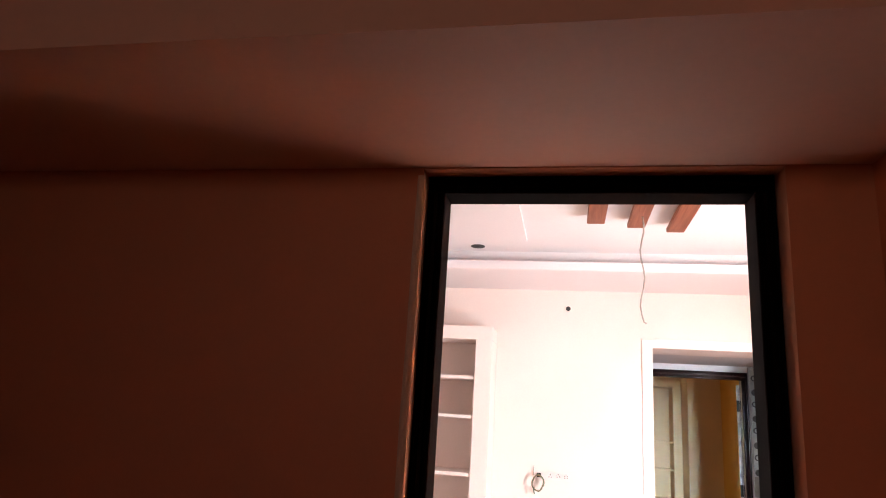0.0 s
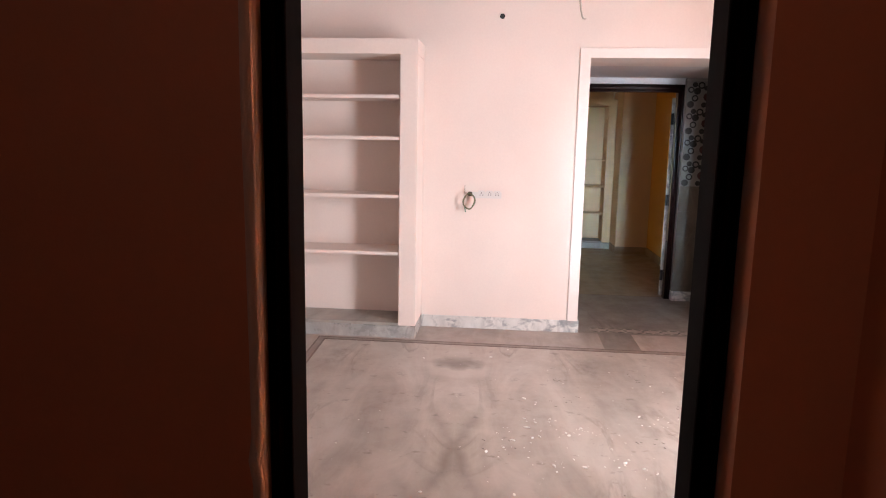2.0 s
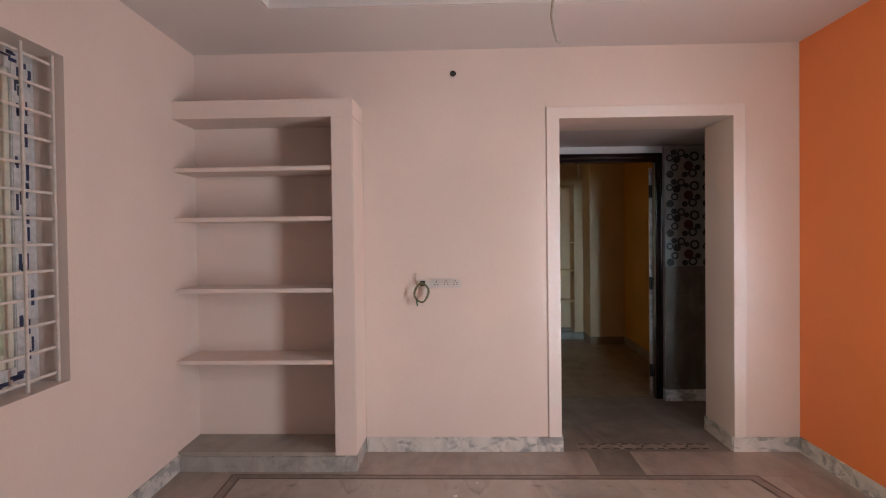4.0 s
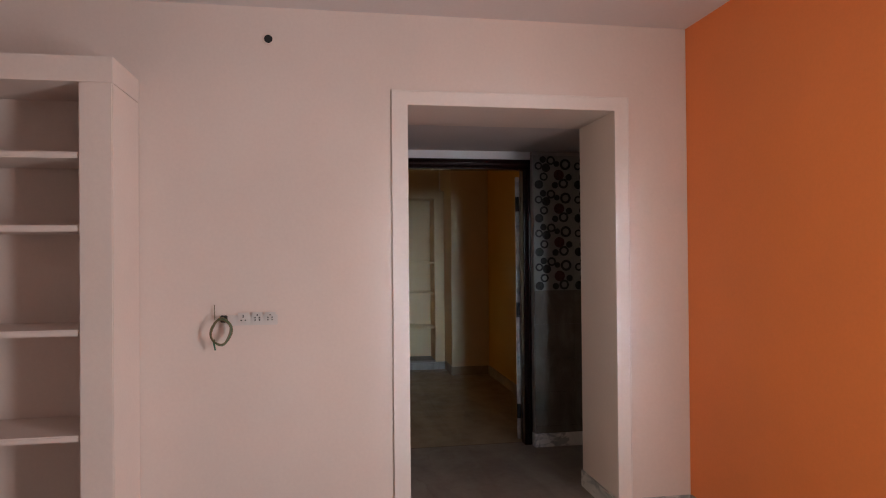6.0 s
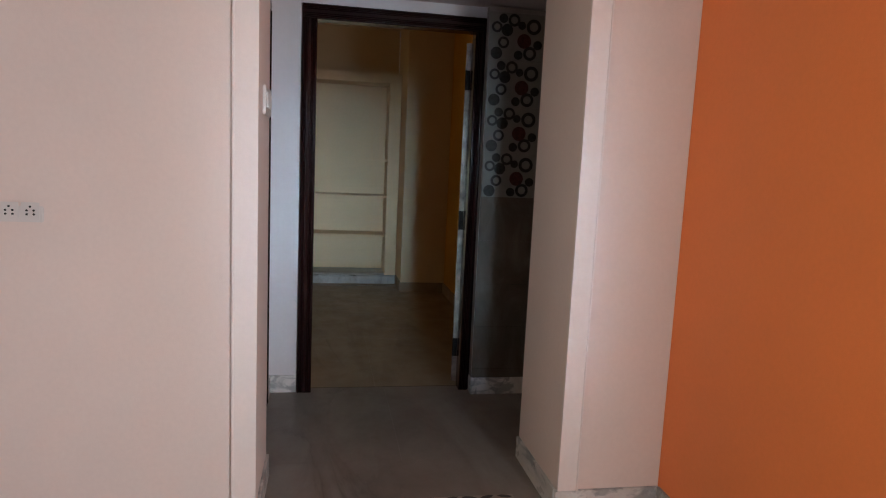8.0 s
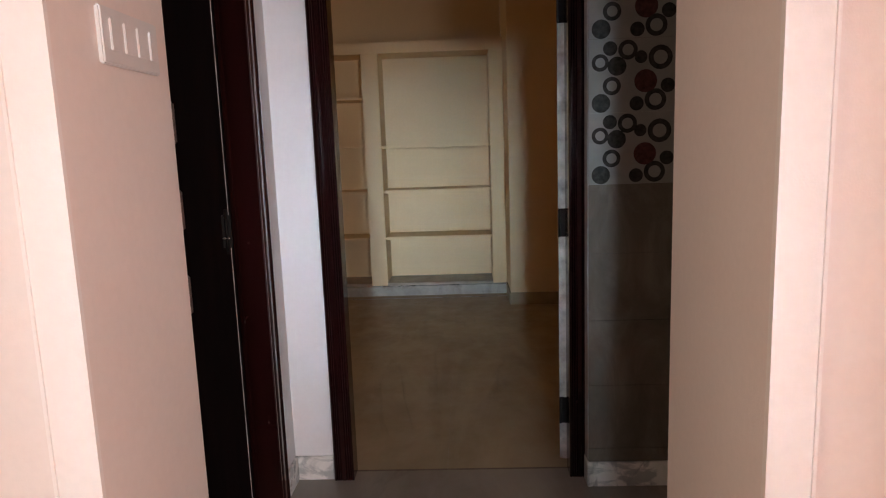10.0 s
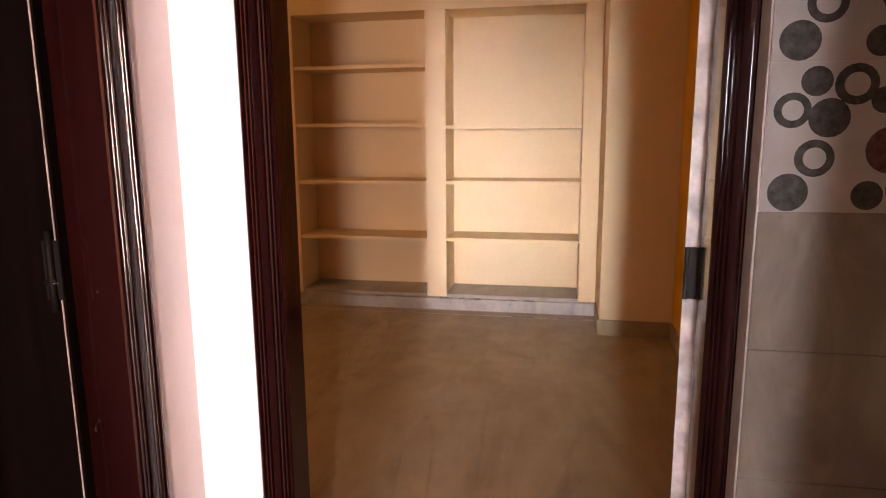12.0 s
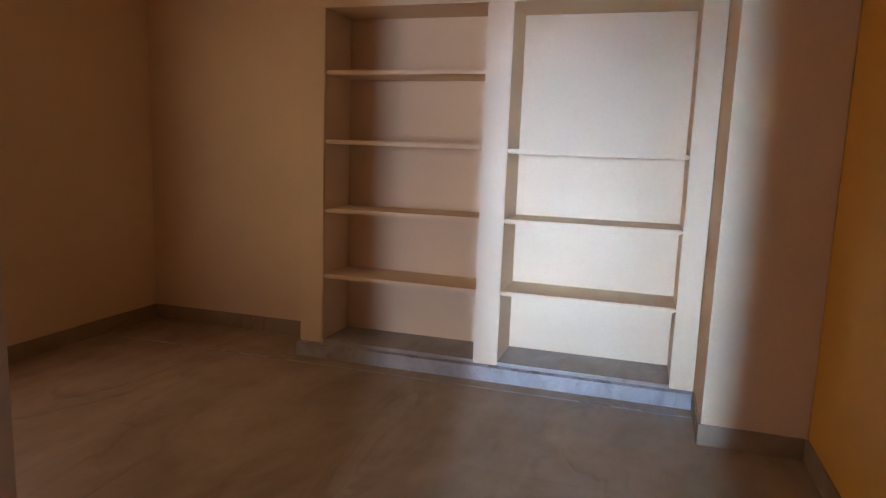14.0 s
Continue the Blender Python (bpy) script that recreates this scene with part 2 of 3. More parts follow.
DISC_R = plain("maroon_disc_glaze", (0.075, 0.03, 0.028), 0.15, 0, 0.4, 60)
WEAVE = plain("weave_panel_stone", (0.45, 0.45, 0.44), 0.28, 0, 0.15, 25)
WEAVE_D = plain("weave_panel_gap", (0.13, 0.085, 0.07), 0.6)
BRASS = plain("flower_block_wood", (0.20, 0.135, 0.115), 0.28, 0.3, 0.35, 60)
WIN_F = plain("window_frame_upvc", (0.62, 0.60, 0.52), 0.4)
FILM = plain("protective_film", (0.55, 0.56, 0.58), 0.35, 0, 0.15, 40)
FILM_P = plain("film_print_ink", (0.03, 0.04, 0.10), 0.4)
GRILLE = plain("grille_paint", (0.66, 0.60, 0.57), 0.4)
CONC = plain("concrete", (0.35, 0.33, 0.31), 0.9, 0, 0.2, 5)
WIRE_G = plain("green_cable", (0.02, 0.12, 0.06), 0.4)
WIRE_B = plain("tan_cable", (0.17, 0.125, 0.065), 0.4)
WIRE_W = plain("white_flex", (0.34, 0.29, 0.26), 0.5)
GLASS, gn, gl, gb = shader("window_glass", 0.03)
gb.inputs["Base Color"].default_value = (0.93, 0.98, 0.92, 1)
gb.inputs["Transmission Weight"].default_value = 1.0


# ---- mesh helpers ----
def box(bm, x0, x1, y0, y1, z0, z1, m=None):
    r = bmesh.ops.create_cube(bm, size=1.0)
    t = Matrix.Translation(((x0 + x1) / 2, (y0 + y1) / 2, (z0 + z1) / 2)) @ Matrix.Diagonal((x1 - x0, y1 - y0, z1 - z0, 1))
    bmesh.ops.transform(bm, matrix=(m @ t) if m else t, verts=r["verts"])
    return r["verts"]


def rounded(bm, w=0.004, seg=2):
    bmesh.ops.bevel(bm, geom=bm.edges[:], offset=w, segments=seg, affect="EDGES", clamp_overlap=True)


def part(name, bm, material, parent=None, label="", smooth=False):
    me = bpy.data.meshes.new(name)
    bm.normal_update()
    bm.to_mesh(me)
    bm.free()
    me.materials.append(material)
    if smooth:
        me.shade_smooth()
    ob = new(name, me)
    if parent:
        ob.parent = parent
    if label:
        ob["label"] = label
    return ob


def boxes(name, material, items, parent=None, label="", edge=0.0, m=None):
    bm = bmesh.new()
    for it in items:
        box(bm, *it, m=m)
    if edge:
        rounded(bm, edge)
    return part(name, bm, material, parent, label)


def structure(ob, label, category):
    return tagged(ob, label, category, kind="structure")


def empty(name, label, category, group="", kind=""):
    return tagged(new(name), label, category, group, kind)


def lathe(bm, profile, m, seg=20):
    """A turned solid about z from (radius, height) pairs."""
    rings = [[bm.verts.new(m @ Vector((r * math.cos(2 * math.pi * i / seg), r * math.sin(2 * math.pi * i / seg), h))) for i in range(seg)] for r, h in profile]
    for a, b in zip(rings, rings[1:]):
        for i in range(seg):
            bm.faces.new((a[i], a[(i + 1) % seg], b[(i + 1) % seg], b[i]))
    bm.faces.new(rings[0][::-1])
    bm.faces.new(rings[-1])


def tube(bm, pts, r, seg=8):
    """A bent round bar through the points."""
    pts = [Vector(p) for p in pts]
    rings, side = [], None
    for i, p in enumerate(pts):
        d = (pts[min(i + 1, len(pts) - 1)] - pts[max(i - 1, 0)]).normalized()
        if side is None:
            side = d.orthogonal().normalized()
        side = (side - d * side.dot(d)).normalized()
        up = d.cross(side)
        rings.append([bm.verts.new(p + r * (math.cos(a) * side + math.sin(a) * up)) for a in (2 * math.pi * k / seg for k in range(seg))])
    for a, b in zip(rings, rings[1:]):
        for k in range(seg):
            bm.faces.new((a[k], a[(k + 1) % seg], b[(k + 1) % seg], b[k]))
    bm.faces.new(rings[0][::-1])
    bm.faces.new(rings[-1])


def extrude_profile(bm, profile, z0, z1, m):
    """A moulding: the closed outline (u, v) drawn from z0 to z1, then laid by m."""
    low = [bm.verts.new(m @ Vector((u, v, z0))) for u, v in profile]
    top = [bm.verts.new(m @ Vector((u, v, z1))) for u, v in profile]
    k = len(profile)
    for i in range(k):
        bm.faces.new((low[i], low[(i + 1) % k], top[(i + 1) % k], top[i]))
    bm.faces.new(low[::-1])
    bm.faces.new(top)
    bmesh.ops.recalc_face_normals(bm, faces=bm.faces[:])


# ---- structure ----
structure(boxes("ground", CONC, [(-400, 400, -400, 400, -0.5, -0.22)]), "bare concrete ground around the house", "ground")
structure(boxes("foundation", CONC, [(-3.2, 3.2, -3.3, 10.7, -0.22, -0.03)]), "concrete plinth under the house", "plinth")
structure(boxes("roof", CONC, [(-2.05, 2.9, -3.3, 6.4, 2.86, 3.0), (-2.3, 2.9, 6.4, 10.7, 2.86, 3.0)]), "flat concrete roof slab over the house", "roof")
# added slab, never in view; blocks the sun from the east door opening
structure(boxes("sun_shield_slab", CONC, [(2.9, 4.6, 0.6, 3.4, 2.70, 2.82)]), "unseen concrete slab added to keep the sun out of the east opening", "roof")

# hall
structure(boxes("floor_hall", LOBBY_M, [(-1.9, 0.60, -3.0, 0.80, -0.03, 0.0), (-0.40, 0.48, 0.80, 1.03, -0.03, 0.0)]), "grey marble floor of the dark hall", "floor")
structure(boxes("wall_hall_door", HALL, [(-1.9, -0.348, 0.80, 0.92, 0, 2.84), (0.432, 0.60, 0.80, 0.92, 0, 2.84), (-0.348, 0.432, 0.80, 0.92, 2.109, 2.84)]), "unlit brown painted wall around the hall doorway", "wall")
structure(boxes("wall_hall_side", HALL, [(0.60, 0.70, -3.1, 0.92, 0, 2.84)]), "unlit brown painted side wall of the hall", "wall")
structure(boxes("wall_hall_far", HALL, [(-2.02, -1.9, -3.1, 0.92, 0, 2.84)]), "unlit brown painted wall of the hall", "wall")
# unseen wall; its high hole is added for the fill lamp
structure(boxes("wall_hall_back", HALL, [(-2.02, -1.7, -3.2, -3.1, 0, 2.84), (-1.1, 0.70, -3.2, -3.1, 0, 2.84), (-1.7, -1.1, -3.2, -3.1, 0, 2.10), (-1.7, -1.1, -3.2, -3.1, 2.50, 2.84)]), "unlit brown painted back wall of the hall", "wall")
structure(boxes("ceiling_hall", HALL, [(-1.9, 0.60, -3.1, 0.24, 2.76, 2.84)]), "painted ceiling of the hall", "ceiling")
structure(boxes("loft_slab", LOFT_LIT, [(-1.9, 0.60, 0.24, 0.80, 2.112, 2.84)]), "boxed-in loft slab above the hall doorway", "loft")

# corner bead and reveal facing, painted lighter than the wall as if lit
bm = bmesh.new()
tube(bm, [(-0.3535 + 0.0025 * noise.noise(Vector((0.3, 0.7, k * 0.17))) - (0.004 if k == 22 else 0), 0.806 - 0.002 * noise.noise(Vector((0.9, 0.2, k * 0.2))) - (0.005 if k == 22 else 0), k * 0.0427) for k in range(50)], 0.0105, 10)
box(bm, -0.3475, -0.3455, 0.800, 0.849, 0, 2.10)
structure(part("lit_plaster_edge", bm, LIT_PLASTER, smooth=True), "lumpy plaster edge along the hall door frame, coloured pale for the light it catches", "plaster edge")

# living room
structure(boxes("wall_south", PINK, [(-1.955, -0.40, 0.92, 1.03, 0, 2.84), (0.48, 1.29, 0.92, 1.03, 0, 2.84), (-0.40, 0.48, 0.92, 1.03, 2.14, 2.84),
                                      (1.29, 1.71, 0.92, 1.03, 0, 0.85), (1.29, 1.71, 0.92, 1.03, 2.05, 2.84), (1.71, 2.43, 0.92, 1.03, 0, 2.84)]), "pale pink painted wall with a doorway and a window", "wall")
# the window wall stands 2.5 degrees out of square
SKEW = Matrix.Translation((-1.715, 5.0, 0)) @ Matrix.Rotation(radians(2.5), 4, "Z") @ Matrix.Translation((1.725, -5.0, 0))


def skewed(ob):
    ob.matrix_basis = SKEW
    return ob


structure(skewed(boxes("wall_west", PINK, [(-1.955, -1.725, 0.95, 2.10, 0, 2.84), (-1.955, -1.725, 3.50, 5.45, 0, 2.84), (-1.955, -1.725, 2.10, 3.50, 0, 0.805), (-1.955, -1.725, 2.10, 3.50, 2.20, 2.84)])), "pale pink painted wall with a barred window", "wall")
structure(boxes("wall_east", ORANGE, [(2.20, 2.43, 1.03, 1.86, 0, 2.84), (2.20, 2.43, 2.44, 5.002, 0, 2.84), (2.20, 2.43, 1.86, 2.44, 2.12, 2.84)]), "bright orange painted wall", "wall")
structure(boxes("wall_north", PINK, [(-1.725, 0.675, 5.0, 5.40, 0, 2.84), (1.782, 2.43, 5.004, 5.495, 0, 2.84), (0.675, 1.782, 5.0, 5.495, 2.163, 2.84)]), "pale pink painted wall around the passage opening", "wall")
bm = bmesh.new()
box(bm, -1.725, 2.20, 4.20, 5.0, 2.622, 2.645)
box(bm, -1.725, 2.20, 1.03, 1.73, 2.622, 2.645)
box(bm, -1.725, -0.98, 1.73, 4.20, 2.622, 2.645)
box(bm, 1.60, 2.20, 1.73, 4.20, 2.622, 2.645)
for x0, x1, y0, y1 in ((-0.98, 1.60, 4.18, 4.20), (-0.98, 1.60, 1.73, 1.75), (-0.98, -0.96, 1.75, 4.18), (1.58, 1.60, 1.75, 4.18)):
    box(bm, x0, x1, y0, y1, 2.624, 2.685)
for x0, x1, y0, y1 in ((-1.725, 2.20, 4.26, 5.0), (-1.725, 2.20, 1.03, 1.67), (-1.725, -1.04, 1.67, 4.26), (1.66, 2.20, 1.67, 4.26)):
    box(bm, x0, x1, y0, y1, 2.645, 2.775)
box(bm, -1.725, 2.20, 1.03, 5.0, 2.775, 2.84)
for x0, x1, y0, y1 in ((-0.96, -0.30, 2.0, 3.86),):
    box(bm, x0, x1, y0, y1, 2.75, 2.778)
structure(part("ceiling_living", bm, CEIL), "white false ceiling with a recessed tray and cove lip", "ceiling")
structure(boxes("trim_passage", TRIM, [(0.60, 0.675, 4.990, 5.0, 0.097, 2.231), (1.782, 1.855, 4.990, 5.004, 0.097, 2.231), (0.675, 1.782, 4.990, 5.0, 2.163, 2.231),
                                         (0.594, 0.600, 4.986, 5.0, 0.097, 2.237), (1.855, 1.861, 4.986, 5.004, 0.097, 2.237), (0.600, 1.855, 4.986, 5.0, 2.231, 2.237)]), "white painted band around the passage opening", "trim")
for n, it in (("north", (-0.598, 0.675, 4.986, 5.0, 0, 0.097)), ("north_pier", (1.775, 2.20, 4.990, 5.004, 0, 0.095)), ("east", (2.186, 2.20, 2.44, 4.990, 0, 0.098)),
              ("reveal_east", (1.770, 1.782, 5.004, 5.495, 0, 0.097)), ("reveal_west", (0.675, 0.687, 5.0, 5.40, 0, 0.097)), ("lobby", (0.612, 0.752, 6.378, 6.39, 0, 0.097)), ("lobby_return", (0.60, 0.612, 6.246, 6.39, 0, 0.097))):
    structure(boxes("baseboard_" + n, SKIRT_M, [it], edge=0.0015), "veined white and grey marble skirting", "skirting")

structure(skewed(boxes("baseboard_west", SKIRT_M, [(-1.725, -1.711, 1.0, 4.63, 0, 0.10)], edge=0.0015)), "veined white and grey marble skirting", "skirting")

# lobby and washroom
structure(boxes("wall_lobby_back", WHITE, [(0.50, 0.752, 6.39, 6.50, 0, 2.5), (0.752, 1.757, 6.39, 6.50, 2.103, 2.5), (1.757, 3.0, 6.39, 6.50, 0, 2.5)]), "white painted wall around the bedroom door", "wall")
structure(boxes("ceiling_lobby", LOBBY_CEIL, [(0.50, 0.675, 5.40, 5.495, 2.164, 2.5), (0.50, 3.0, 5.495, 6.39, 2.164, 2.5)]), "grey painted low lobby ceiling", "ceiling")
structure(boxes("wall_lobby_west", WHITE, [(0.50, 0.60, 5.40, 5.43, 0, 2.164), (0.50, 0.60, 6.244, 6.39, 0, 2.164), (0.50, 0.60, 5.43, 6.244, 2.105, 2.164)]), "white painted wall around the washroom door", "wall")
structure(boxes("wall_lobby_east", WHITE, [(2.85, 3.0, 5.495, 6.39, 0, 2.5)]), "white painted end wall of the lobby", "wall")
structure(boxes("wall_lobby_south", WHITE, [(2.43, 3.0, 5.40, 5.495, 0, 2.5)]), "white painted wall of the wash area", "wall")
structure(boxes("floor_washroom", LOBBY_M, [(-0.9, 0.60, 5.40, 6.39, -0.03, -0.002)]), "dark marble washroom floor", "floor")
structure(boxes("wall_washroom", TILE_G, [(-1.0, 0.50, 5.40, 5.42, 0, 2.5), (-1.0, -0.9, 5.42, 6.50, 0, 2.5), (-0.9, 0.50, 6.39, 6.50, 0, 2.5)]), "dark grey tiled washroom wall", "wall")
structure(boxes("ceiling_washroom", LOBBY_CEIL, [(-0.9, 0.50, 5.42, 6.39, 2.4, 2.5)]), "unlit washroom ceiling", "ceiling")

# bedroom
structure(boxes("wall_bedroom_south", CREAM, [(-2.10, 0.752, 6.50, 6.58, 0, 2.84), (1.757, 2.095, 6.50, 6.58, 0, 2.84), (0.752, 1.757, 6.50, 6.58, 2.103, 2.84)]), "cream painted wall around the bedroom door", "wall")
structure(boxes("wall_bedroom_east", OCHRE, [(2.095, 2.30, 6.50, 10.2, 0, 2.84)]), "ochre orange painted bedroom wall", "wall")
structure(boxes("wall_bedroom_pier", CREAM, [(1.652, 2.095, 9.207, 10.038, 0, 2.84)], edge=0.006), "cream painted corner pier", "wall")
structure(boxes("wall_bedroom_north", CREAM, [(-2.10, 1.652, 10.038, 10.2, 0, 2.84)]), "cream painted bedroom back wall", "wall")
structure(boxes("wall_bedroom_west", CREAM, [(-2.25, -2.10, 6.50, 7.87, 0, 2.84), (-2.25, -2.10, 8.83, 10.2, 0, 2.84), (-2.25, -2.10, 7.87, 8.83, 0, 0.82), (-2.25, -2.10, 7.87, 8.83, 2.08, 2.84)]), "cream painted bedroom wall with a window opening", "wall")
structure(boxes("ceiling_bedroom", CREAM, [(-2.10, 2.095, 6.50, 10.038, 2.70, 2.84)]), "cream painted bedroom ceiling", "ceiling")
for n, it in (("bed_east", (2.082, 2.095, 6.58, 9.195, 0, 0.10)), ("bed_pier", (1.652, 2.082, 9.195, 9.207, 0, 0.10)), ("bed_pier_side", (1.640, 1.652, 9.195, 9.636, 0, 0.10)),
              ("bed_north", (-2.10, -0.69, 10.025, 10.038, 0, 0.10)), ("bed_west", (-2.10, -2.087, 6.58, 10.025, 0, 0.10))):
    structure(boxes("baseboard_" + n, BED_M, [it], edge=0.0015), "grey marble skirting with a dusty top edge", "skirting")


# ---- wall shelves ----
def shelf_unit(name, label, front, back, stiles, bays, z_base, z_top, z_head, mat, base_mat, lip=0.012):
    """A masonry shelf unit: stiles, head, plinth and slabs."""
    u = empty(name, label, "shelf unit")
    for x0, x1 in stiles:
        boxes("stile", mat, [(x0, x1, front, back, z_base - 0.02, z_top)], u, edge=0.005)
    x_lo, x_hi = min(s[0] for s in stiles), max(s[1] for s in stiles)
    if bays[0][0] < x_lo:
        x_lo = bays[0][0]
    for x0, x1, zs in bays:
        boxes("head", mat, [(x0, x1, front, back, z_top, z_head)], u)
        boxes("base_slab", BASE_M, [(x0, x1, front + 0.004, back, z_base - 0.022, z_base)], u, "grey marble base slab")
        for z in zs:
            bm = bmesh.new()
            box(bm, x0, x1, front + 0.006, back, z - 0.013, z + 0.013)
            rounded(bm, 0.006)
            for vtx in bm.verts:
                vtx.co.z += 0.003 * math.sin(5 * vtx.co.x + 7 * z) + 0.002 * noise.noise(vtx.co * 9)
            part("shelf", bm, mat, u)
    for x0, x1 in stiles:
        boxes("head", mat, [(x0, x1, front, back, z_top, z_head)], u)
    boxes("plinth", base_mat, [(x_lo, x_hi, front - lip, back, 0, z_base - 0.022)], u, "veined grey marble plinth")
    return u


shelf_unit("wall_shelf", "pale pink built-in shelf unit with four empty shelves", 4.628, 4.998, [(-0.736, -0.602)], [(-1.725, -0.736, (1.832, 1.525, 1.096, 0.656))], 0.115, 2.135, 2.242, PINK, SKIRT_C)
shelf_unit("bedroom_shelf", "cream built-in shelf unit with two empty bays", 9.683, 10.036, [(-0.69, -0.53), (0.44, 0.584), (1.527, 1.648)],
           [(-0.53, 0.44, (1.735, 1.330, 0.918, 0.507)), (0.584, 1.527, (1.312, 0.922, 0.510))], 0.105, 2.10, 2.195, CREAM, SKIRT_C, 0.045)


# ---- door frames and doors ----
def frame_profile(w, d):
    """Moulded jamb outline with four round beads: u across the face from the outer edge, v into the wall."""
    out = [(0, d), (0, 0.004), (0.004, 0), (w * 0.11, 0), (w * 0.13, 0.009)]
    for c in (0.19, 0.30, 0.70, 0.81):
        if c == 0.70:
            out += [(w * 0.37, 0.009), (w * 0.40, 0.002), (w * 0.60, 0.002), (w * 0.63, 0.009)]
        for k in range(7):
            a = math.pi * k / 6
            out.append((w * (c - 0.05 * math.cos(a)), 0.009 - 0.0085 * math.sin(a)))
    return out + [(w * 0.88, 0.009), (w * 0.90, 0.002), (w * 0.97, 0.002), (w, 0.006), (w, d)]


def door_frame(name, label, origin, turn, width, height, w, d, mat=TEAK):
    """origin: the outer foot of one jamb; the frame runs along local x, its face looks along local -y."""
    f = empty(name, label, "door frame", kind="structure")
    m = pose(*origin, 0, 0, turn)
    pr = frame_profile(w, d)
    bm = bmesh.new()
    extrude_profile(bm, pr, 0, height - w, m)
    part("jamb", bm, mat, f)
    bm = bmesh.new()
    extrude_profile(bm, [(width - u, v) for u, v in pr], 0, height - w, m)
    part("jamb", bm, mat, f)
    bm = bmesh.new()
    lay = m @ Matrix(((0, 0, 1, 0), (0, 1, 0, 0), (-1, 0, 0, height), (0, 0, 0, 1)))
    extrude_profile(bm, pr, 0, width, lay)
    part("head", bm, mat, f)
    return f


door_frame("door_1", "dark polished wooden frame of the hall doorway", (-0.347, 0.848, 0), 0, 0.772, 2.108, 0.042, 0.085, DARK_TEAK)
door_frame("door_2", "dark polished moulded wooden bedroom door frame", (0.757, 6.366, 0), 0, 1.0, 2.102, 0.076, 0.09)
door_frame("door_3", "dark polished moulded wooden washroom door frame", (0.614, 5.431, 0), 90, 0.812, 2.103, 0.088, 0.113)


def leaf_space(hinge, angle):
    """Local x along the leaf from its hinge, local -y its shown face."""
    return pose(hinge[0], hinge[1], 0.008, 0, 0, angle)


# bedroom leaf, standing open
bed_door = empty("bedroom_door", "golden brown flush door leaf standing open into the bedroom", "door")
M = leaf_space((1.690, 6.505), 72)
bm = bmesh.new()
box(bm, 0.004, 0.83, 0.0, 0.029, 0, 1.98, m=M)
rounded(bm, 0.002, 1)
part("leaf", bm, LEAF_WOOD, bed_door)
boxes("hinge_edge", RAW_WOOD, [(-0.001, 0.004, 0.0, 0.029, 0, 1.98)], bed_door, "unpainted smeared door edge", m=M)
for z in (0.155, 0.92, 1.72):
    h = boxes("hinge", BLACK, [(-0.004, -0.001, 0.0, 0.027, z, z + 0.11)], bed_door, "black iron butt hinge", 0.001, m=M)
    bm = bmesh.new()
    lathe(bm, [(0.005, 0), (0.005, 0.11)], M @ Matrix.Translation((-0.008, 0.024, z)), 10)
    part("knuckle", bm, BLACK, h)
bm = bmesh.new()
tube(bm, [M @ Vector(p) for p in ((0.765, 0.029, 1.125), (0.765, 0.051, 1.125), (0.765, 0.054, 1.122), (0.765, 0.054, 1.018), (0.765, 0.051, 1.015), (0.765, 0.029, 1.015))], 0.0025)
part("pull_handle", bm, BRASS, bed_door, "thin dark metal pull handle", True)
lock = boxes("lock", BRASS, [(0.748, 0.788, 0.029, 0.047, 0.832, 0.915)], bed_door, "dark rim lock with a chrome latch", 0.004, m=M)
boxes("latch_plate", BRASS, [(0.740, 0.796, 0.029, 0.040, 0.893, 0.918)], lock, edge=0.003, m=M)
for z in (0.846, 0.880):
    bm = bmesh.new()
    lathe(bm, [(0.004, 0), (0.0065, 0.002), (0.0065, 0.012), (0.004, 0.014)], M @ Matrix.Translation((0.768, 0.047, z)) @ Matrix.Rotation(radians(-90), 4, "X"), 14)
    part("rivet", bm, BRASS, lock, smooth=True)
chrome = boxes("bolt_case", STEEL, [(0.732, 0.802, 0.029, 0.034, 0.798, 0.834)], lock, "chrome bolt plate", 0.002, m=M)
for x0, x1, rr in ((0.733, 0.764, 0.012), (0.770, 0.801, 0.013)):
    bm = bmesh.new()
    lathe(bm, [(rr * 0.8, 0), (rr, 0.003), (rr, x1 - x0 - 0.003), (rr * 0.8, x1 - x0)], M @ Matrix.Translation((x0, 0.046, 0.816)) @ Matrix.Rotation(radians(90), 4, "Y"), 16)
    part("bolt", bm, STEEL, chrome, "chrome bolt", True)
bm = bmesh.new()
tube(bm, [M @ Vector((0.768, 0.042, z)) for z in (0.915, 0.925, 0.94)], 0.004)
part("thumb_pin", bm, BRASS, lock)

# washroom leaf with woven panel and carved blocks, ajar: local x runs from the hinge, local y is its shown face
wash_door = empty("washroom_door", "dark polished door with a woven panel and carved flower blocks, ajar", "door")
W = pose(0.515, 6.125, 0.008, 0, 0, 180 + 10)
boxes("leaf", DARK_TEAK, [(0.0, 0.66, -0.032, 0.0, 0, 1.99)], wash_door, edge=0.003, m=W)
panel = boxes("woven_panel", WEAVE_D, [(0.190, 0.395, 0.0, 0.006, 0.480, 1.760)], wash_door, "beige basket-weave relief panel", m=W)


